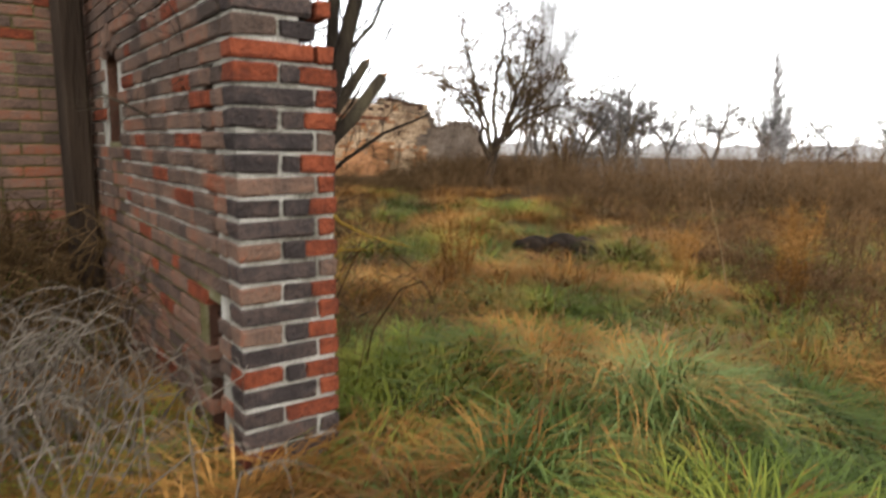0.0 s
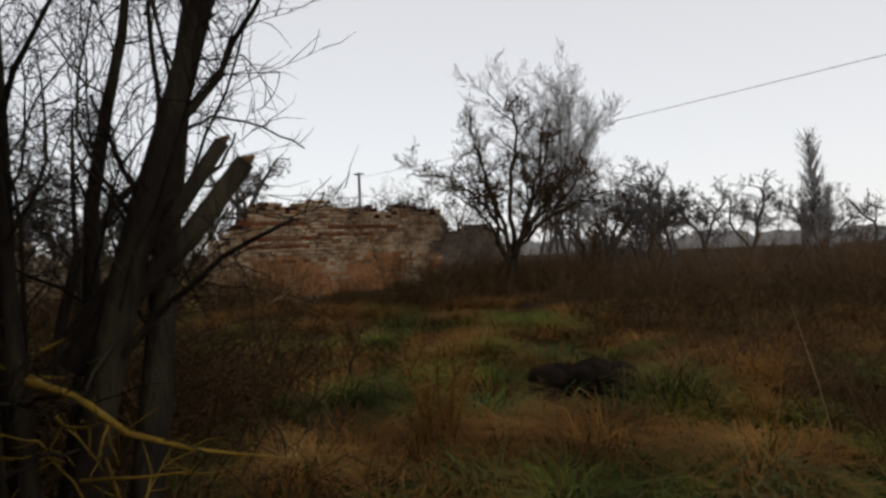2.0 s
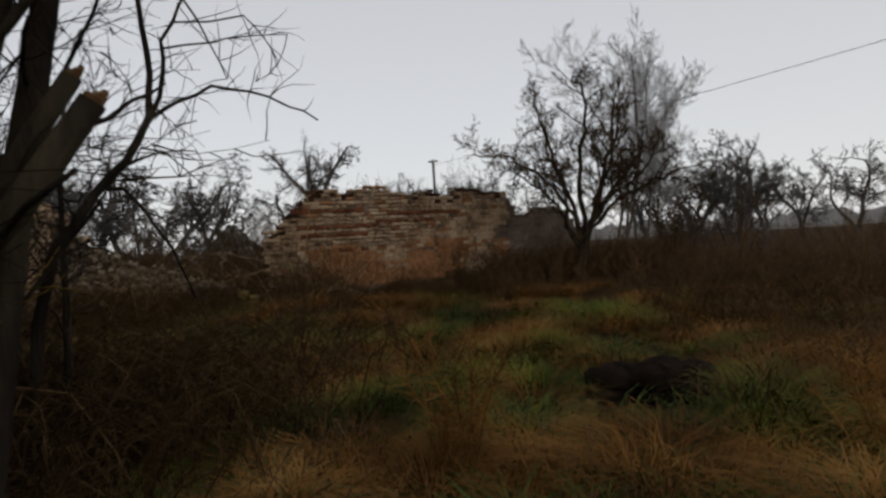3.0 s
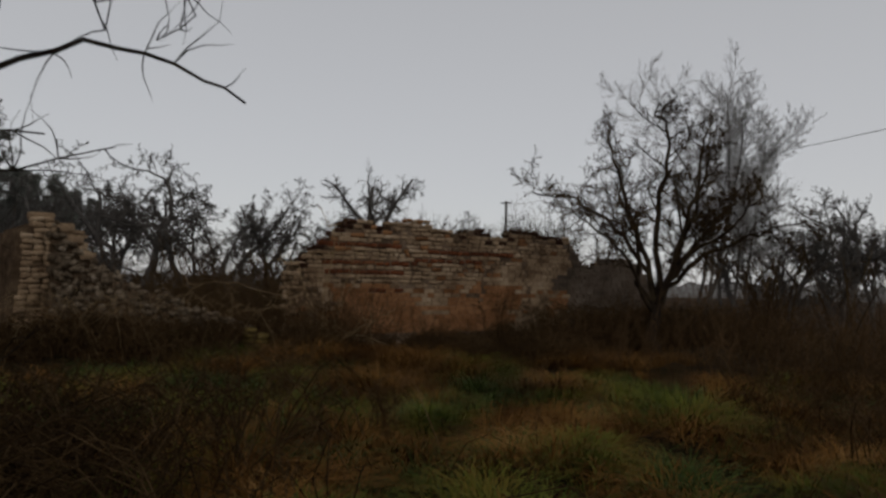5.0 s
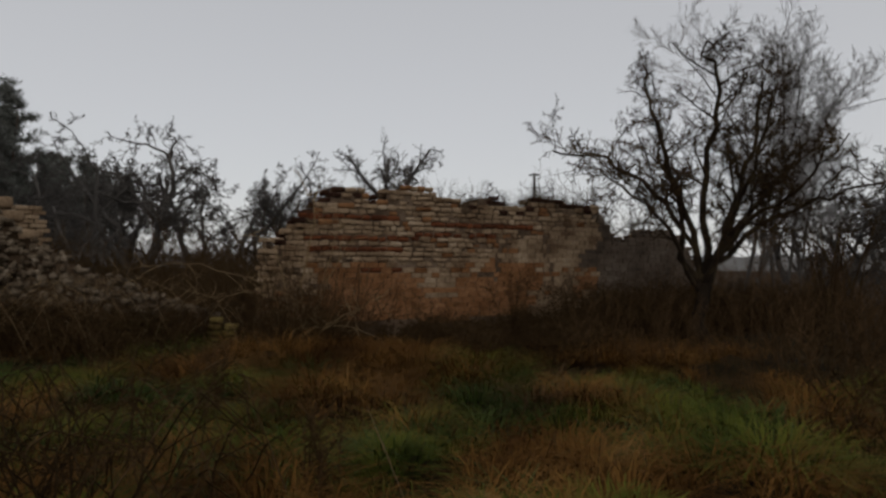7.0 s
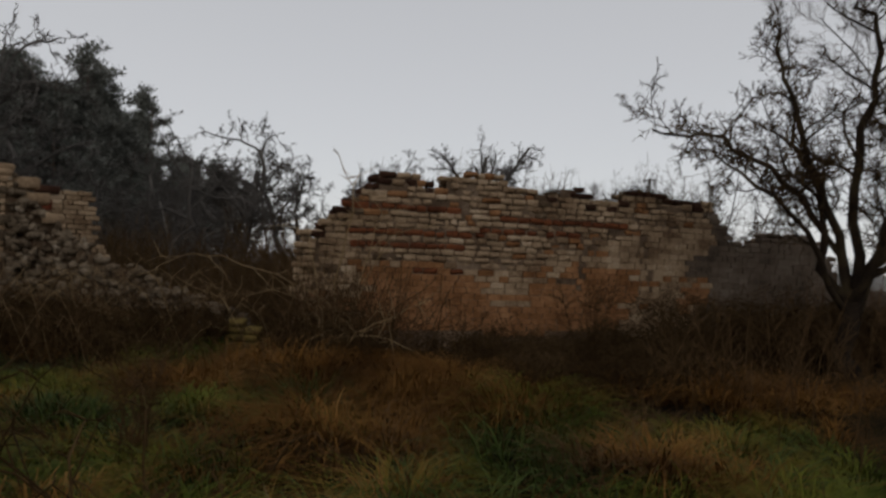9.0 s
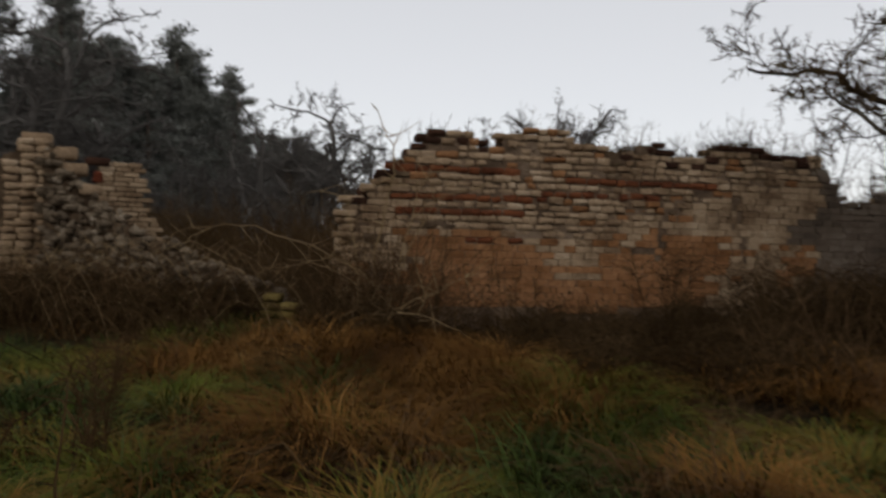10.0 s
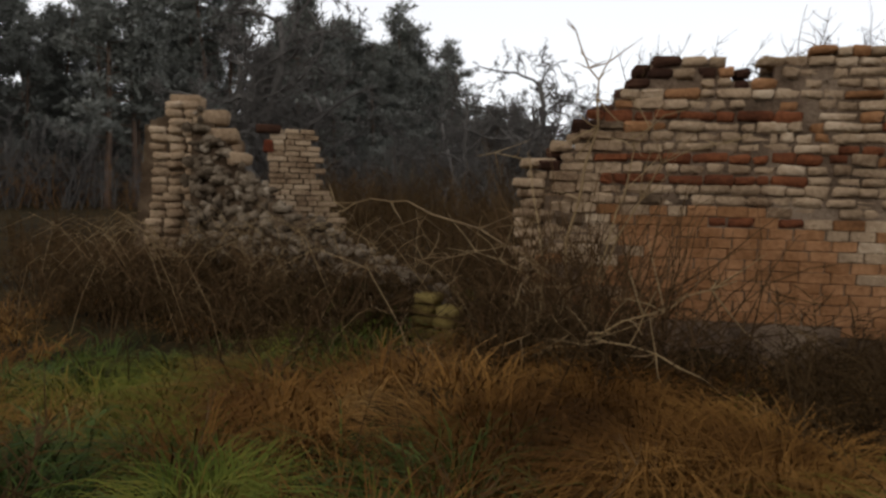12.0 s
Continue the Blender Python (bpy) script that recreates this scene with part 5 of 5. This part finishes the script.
def mist_strip():
    """An added low pale strip, coloured as distant mist, that closes the field."""
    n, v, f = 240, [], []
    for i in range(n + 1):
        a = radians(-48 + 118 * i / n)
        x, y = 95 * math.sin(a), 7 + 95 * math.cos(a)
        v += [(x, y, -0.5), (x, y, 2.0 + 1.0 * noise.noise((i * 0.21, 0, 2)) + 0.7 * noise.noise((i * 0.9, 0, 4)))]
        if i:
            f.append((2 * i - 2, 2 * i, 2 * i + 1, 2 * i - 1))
    tagged(new("backdrop", mesh_of("backdrop", v, f, MISTLINE)), "pale added strip standing for mist beyond the field", "backdrop", kind="structure")


mist_strip()


# ---- single plants ----
def cane(tb, pts, r):
    tb.add(pts, [r * (1 - 0.75 * i / (len(pts) - 1)) for i in range(len(pts))], 5)


def thorn_shrub():
    """The pale thorny shrub at the broken end of the long wall."""
    rng = random.Random(141)
    ob = thing("thorn_shrub", (-3.72, 12.75, ground_z(-3.7, 12.75)), "pale leafless thorn shrub with arching canes against the wall end", "shrub")
    z0 = ground_z(-3.7, 12.75)
    root = Vector((-3.72, 12.75, z0))
    for line, r in ((((-3.72, 12.75, z0), (-3.70, 12.8, 1.2), (-3.62, 12.9, 1.95), (-3.7, 12.95, 2.35), (-3.95, 12.95, 2.66)), 0.013),
                    (((-3.5, 12.75, z0), (-3.62, 12.74, 0.9), (-4.1, 12.6, 1.18), (-4.7, 12.35, 1.36), (-5.18, 12.18, 1.45), (-5.64, 11.93, 1.36)), 0.011),
                    (((-3.6, 12.6, z0), (-3.3, 12.45, 0.62), (-3.02, 12.37, 0.76), (-2.69, 12.63, 0.62)), 0.012),
                    (((-3.3, 12.5, 0.6), (-3.02, 12.37, 0.76), (-2.84, 12.6, 0.9), (-2.60, 12.9, 1.08)), 0.011),
                    (((-3.75, 12.8, z0), (-3.5, 12.9, 1.0), (-3.2, 13.0, 1.7), (-2.7, 13.1, 1.85)), 0.010),
                    (((-3.8, 12.75, z0), (-3.95, 12.8, 1.0), (-4.2, 12.9, 1.75), (-4.7, 12.8, 1.8)), 0.010),
                    (((-3.7, 12.7, z0), (-3.85, 12.7, 0.9), (-4.4, 12.6, 1.1), (-5.0, 12.4, 0.95)), 0.009),
                    (((-3.6, 12.8, z0), (-3.55, 12.85, 0.9), (-3.4, 12.95, 1.6), (-3.2, 13.0, 2.05)), 0.010)):
        tb = Tubes()
        knots = [Vector(p) - root - Vector((0, 0, 0.13 if p[2] > 0.55 else 0)) for p in line]
        pts = []
        for j in range(len(knots) - 1):
            for u in (0.0, 0.34, 0.67):
                pts.append(knots[j].lerp(knots[j + 1], u) + Vector((rng.gauss(0, 0.016), rng.gauss(0, 0.016), rng.gauss(0, 0.016) + 0.03 * math.sin(math.pi * u))))
        pts.append(knots[-1])
        cane(tb, pts, r)
        for _ in range(14):
            j = rng.randrange(2, len(pts) - 1)
            w = Vector((rng.gauss(0, 1), rng.gauss(0, 0.7), rng.gauss(0.2, 0.8)))
            tb.add(bent(rng, pts[j], w, rng.uniform(0.1, 0.45), 3, 0.22), [r * 0.42, r * 0.36, r * 0.26, r * 0.1], 4)
        child("cane", tb.mesh("cane", CANE), ob)
    fine = Tubes()
    for _ in range(280):
        s = Vector((rng.gauss(0.15, 0.5), rng.gauss(0.05, 0.2), rng.uniform(0, 0.6)))
        p = bent(rng, s, (rng.gauss(0, 0.5), rng.gauss(0, 0.3), 1), rng.uniform(0.4, 1.2), 4, 0.2)
        fine.add(p, [0.005, 0.0045, 0.004, 0.003, 0.0015], 3)
        fine.add(bent(rng, p[2], (rng.gauss(0, 1), rng.gauss(0, 1), rng.gauss(0.4, 0.5)), 0.3, 2, 0.2), [0.003, 0.002, 0.001], 3)
    child("crown", fine.mesh("crown", WEED), ob, "fine brown twigs")


thorn_shrub()


def dead_herb(at, height, seed, label="rust-brown dead herb with feathery branches", mat=STRAW):
    rng = random.Random(seed)
    ob = thing("dead_herb", (at[0], at[1], ground_z(*at)), label, "dead plant", "dead herbs")
    for k in range(9):
        tb = Tubes()
        p = bent(rng, (rng.gauss(0, 0.06), rng.gauss(0, 0.06), -0.02), (rng.gauss(0, 0.14), rng.gauss(0, 0.14), 1), height * rng.uniform(0.7, 1.0), 6, 0.07)
        cane(tb, p, 0.0055)
        for _ in range(42):
            u = rng.uniform(1.0, 5.9)
            j = int(u)
            q = p[j].lerp(p[j + 1], u - j)
            tb.add(bent(rng, q, (rng.gauss(0, 0.8), rng.gauss(0, 0.8), rng.uniform(0.1, 1.0)), height * rng.uniform(0.08, 0.22), 2, 0.25), [0.0024, 0.002, 0.001], 3)
        tagged(child("stem", tb.mesh("stem", mat), ob), kind="stuff")


dead_herb((0.27, 5.15), 0.85, 151)
dead_herb((0.05, 5.5), 0.55, 152)
dead_herb((-2.5, 9.6), 0.75, 153, "dark thin dead herb in the grass", WEED)
dead_herb((-1.0, 8.6), 0.6, 154, "thin dead herb in the meadow", WEED)
dead_herb((2.3, 5.6), 0.8, 155)
dead_herb((2.8, 4.6), 0.9, 156)
dead_herb((3.3, 5.8), 1.0, 157)
dead_herb((-1.9, 12.6), 0.9, 158, "dark thin dead shoots against the wall", BRAMBLE)
dead_herb((-1.2, 13.6), 1.1, 159, "dark thin dead shoots against the wall", BRAMBLE)
dead_herb((-0.6, 14.4), 1.1, 160, "dark thin dead shoots against the wall", BRAMBLE)


def reed(points, label, r=0.006):
    tb = Tubes()
    cane(tb, [Vector(p) for p in points], r)
    ob = new("dry_stalk", tb.mesh("dry_stalk", CANE))
    return tagged(ob, label, "stalk", "dry stalks")


reed(((2.55, 5.15, ground_z(2.55, 5.15) - 0.02), (2.45, 5.17, 0.45), (2.33, 5.19, 0.9)), "pale dry stalk leaning over the meadow")
reed(((-0.63, 8.9, 0.0), (-0.74, 8.88, 0.27), (-0.86, 8.85, 0.56)), "pale dry stalk leaning over the meadow")
reed(((-0.78, 5.85, 0.0), (-0.72, 5.83, 0.12), (-0.67, 5.82, 0.22)), "short bent pale stalk", 0.005)
reed(((-0.58, 5.85, 0.0), (-0.62, 5.83, 0.12), (-0.67, 5.82, 0.22)), "short bent pale stalk", 0.005)
reed(((-2.5, 11.5, 0.12), (-2.75, 11.52, 0.25), (-2.97, 11.51, 0.38)), "pale dry stalk leaning over the meadow")


# ---- earth heaps, stones, litter ----
def heap(name, spots, label, seed):
    rng = random.Random(seed)
    x, y = spots[0]
    ob = thing(name, (x, y, ground_z(x, y)), label, "earth heap", "earth heaps")
    for sx, sy in spots:
        for _ in range(14):
            r = rng.uniform(0.08, 0.17)
            px, py = sx + rng.gauss(0, 0.055), sy + rng.gauss(0, 0.06)
            child("clod", bm_mesh("clod", lump(r, rng.uniform(0, 9), (1.2, 1, 0.7), 0.4, 2), CLOD, True), ob, m=pose(px - x, py - y, ground_z(px, py) - ob.location.z + r * 0.55 + 0.15 * rng.random(), 0, 0, rng.uniform(0, 360)))


heap("earth_heap", ((1.05, 7.12), (1.2, 7.1), (1.47, 7.12), (1.62, 7.1)), "dark wet dug earth heap in the grass", 161)


def stone_at(name, at, r, mat, label, seed, squash=(1, 0.8, 0.8), category="stone"):
    ob = new(name, bm_mesh(name, lump(r, seed, squash, 0.22, 3), mat, True))
    ob.matrix_world = Matrix.Translation((at[0], at[1], ground_z(*at) + r * 0.45))
    return tagged(ob, label, category)


stone_at("pale_stone", (-1.0, 2.06), 0.13, STONE, "pale mossy stone at the foot of the brick wall", 2.2)
stone_at("pale_stone", (-0.78, 1.62), 0.11, STONE, "pale mossy stone at the foot of the brick wall", 4.2)
stone_at("rusty_pot", (0.05, 1.98), 0.085, MIXED, "rust-brown round lump half sunk in the grass", 6.1, (1, 1, 1), "lump")


def loose_brick(at, turn):
    ob = new("loose_brick", bm_mesh("loose_brick", soft_box(0.24, 0.12, 0.065, 9, 0.006, 0.01), RED))
    ob.matrix_world = pose(at[0], at[1], ground_z(*at) + 0.05, 8, 5, turn)
    tagged(ob, "fallen red brick in the dead stems", "brick")


loose_brick((-1.38, 2.2), 25)


def plastic_scrap():
    bm = lump(0.07, 3.3, (1.1, 0.9, 0.6), 0.5, 3)
    ob = new("plastic_scrap", bm_mesh("plastic_scrap", bm, BLUE, True))
    ob.matrix_world = pose(-1.56, 2.32, ground_z(-1.56, 2.32) + 0.08, 10, 20, 40)
    tagged(ob, "crumpled blue plastic scrap in the dead stems", "litter")


plastic_scrap()


# ---- things in the distance ----
def power_line():
    pole = thing("utility_pole", (-10.6, 59.4, 0), "distant wooden utility pole with a cross arm", "pole")
    tb = Tubes()
    tb.add([(0, 0, 0), (0, 0, 8.5)], [0.14, 0.11], 8)
    child("shaft", tb.mesh("shaft", HAZETWIG), pole)
    child("cross_arm", bm_mesh("cross_arm", soft_box(0.9, 0.1, 0.12, 2), HAZETWIG), pole, m=pose(0, 0, 8.35))
    a, b = Vector((-10.6, 59.4, 8.05)), Vector((27.1, 9.0, 7.75))
    tb = Tubes()
    tb.add([a.lerp(b, k / 16) + Vector((0, 0, -0.4 * 4 * (k / 16) * (1 - k / 16))) for k in range(17)], [0.014] * 17, 5)
    tagged(new("overhead_wire", tb.mesh("overhead_wire", WIRE)), "thin dark overhead wire across the sky", "wire")


power_line()


def far_house():
    ob = thing("house", pose(-55.7, 107, 0, 0, 0, 20), "distant grey house with a steep roof in mist", "house")
    bm = bmesh.new()
    bmesh.ops.create_cube(bm, size=1.0)
    for v in bm.verts:
        v.co = Vector((v.co.x * 6, v.co.y * 8, (v.co.z + 0.5) * 3))
    child("wall", bm_mesh("wall", bm, GREYBARK), ob)
    v = [(-3.5, -4.4, 2.8), (3.5, -4.4, 2.8), (0, -4.4, 6.4), (-3.5, 4.4, 2.8), (3.5, 4.4, 2.8), (0, 4.4, 6.4)]
    child("roof", mesh_of("roof", v, [(0, 1, 2), (3, 5, 4), (0, 2, 5, 3), (1, 4, 5, 2), (0, 3, 4, 1)], GREYBARK), ob)


far_house()
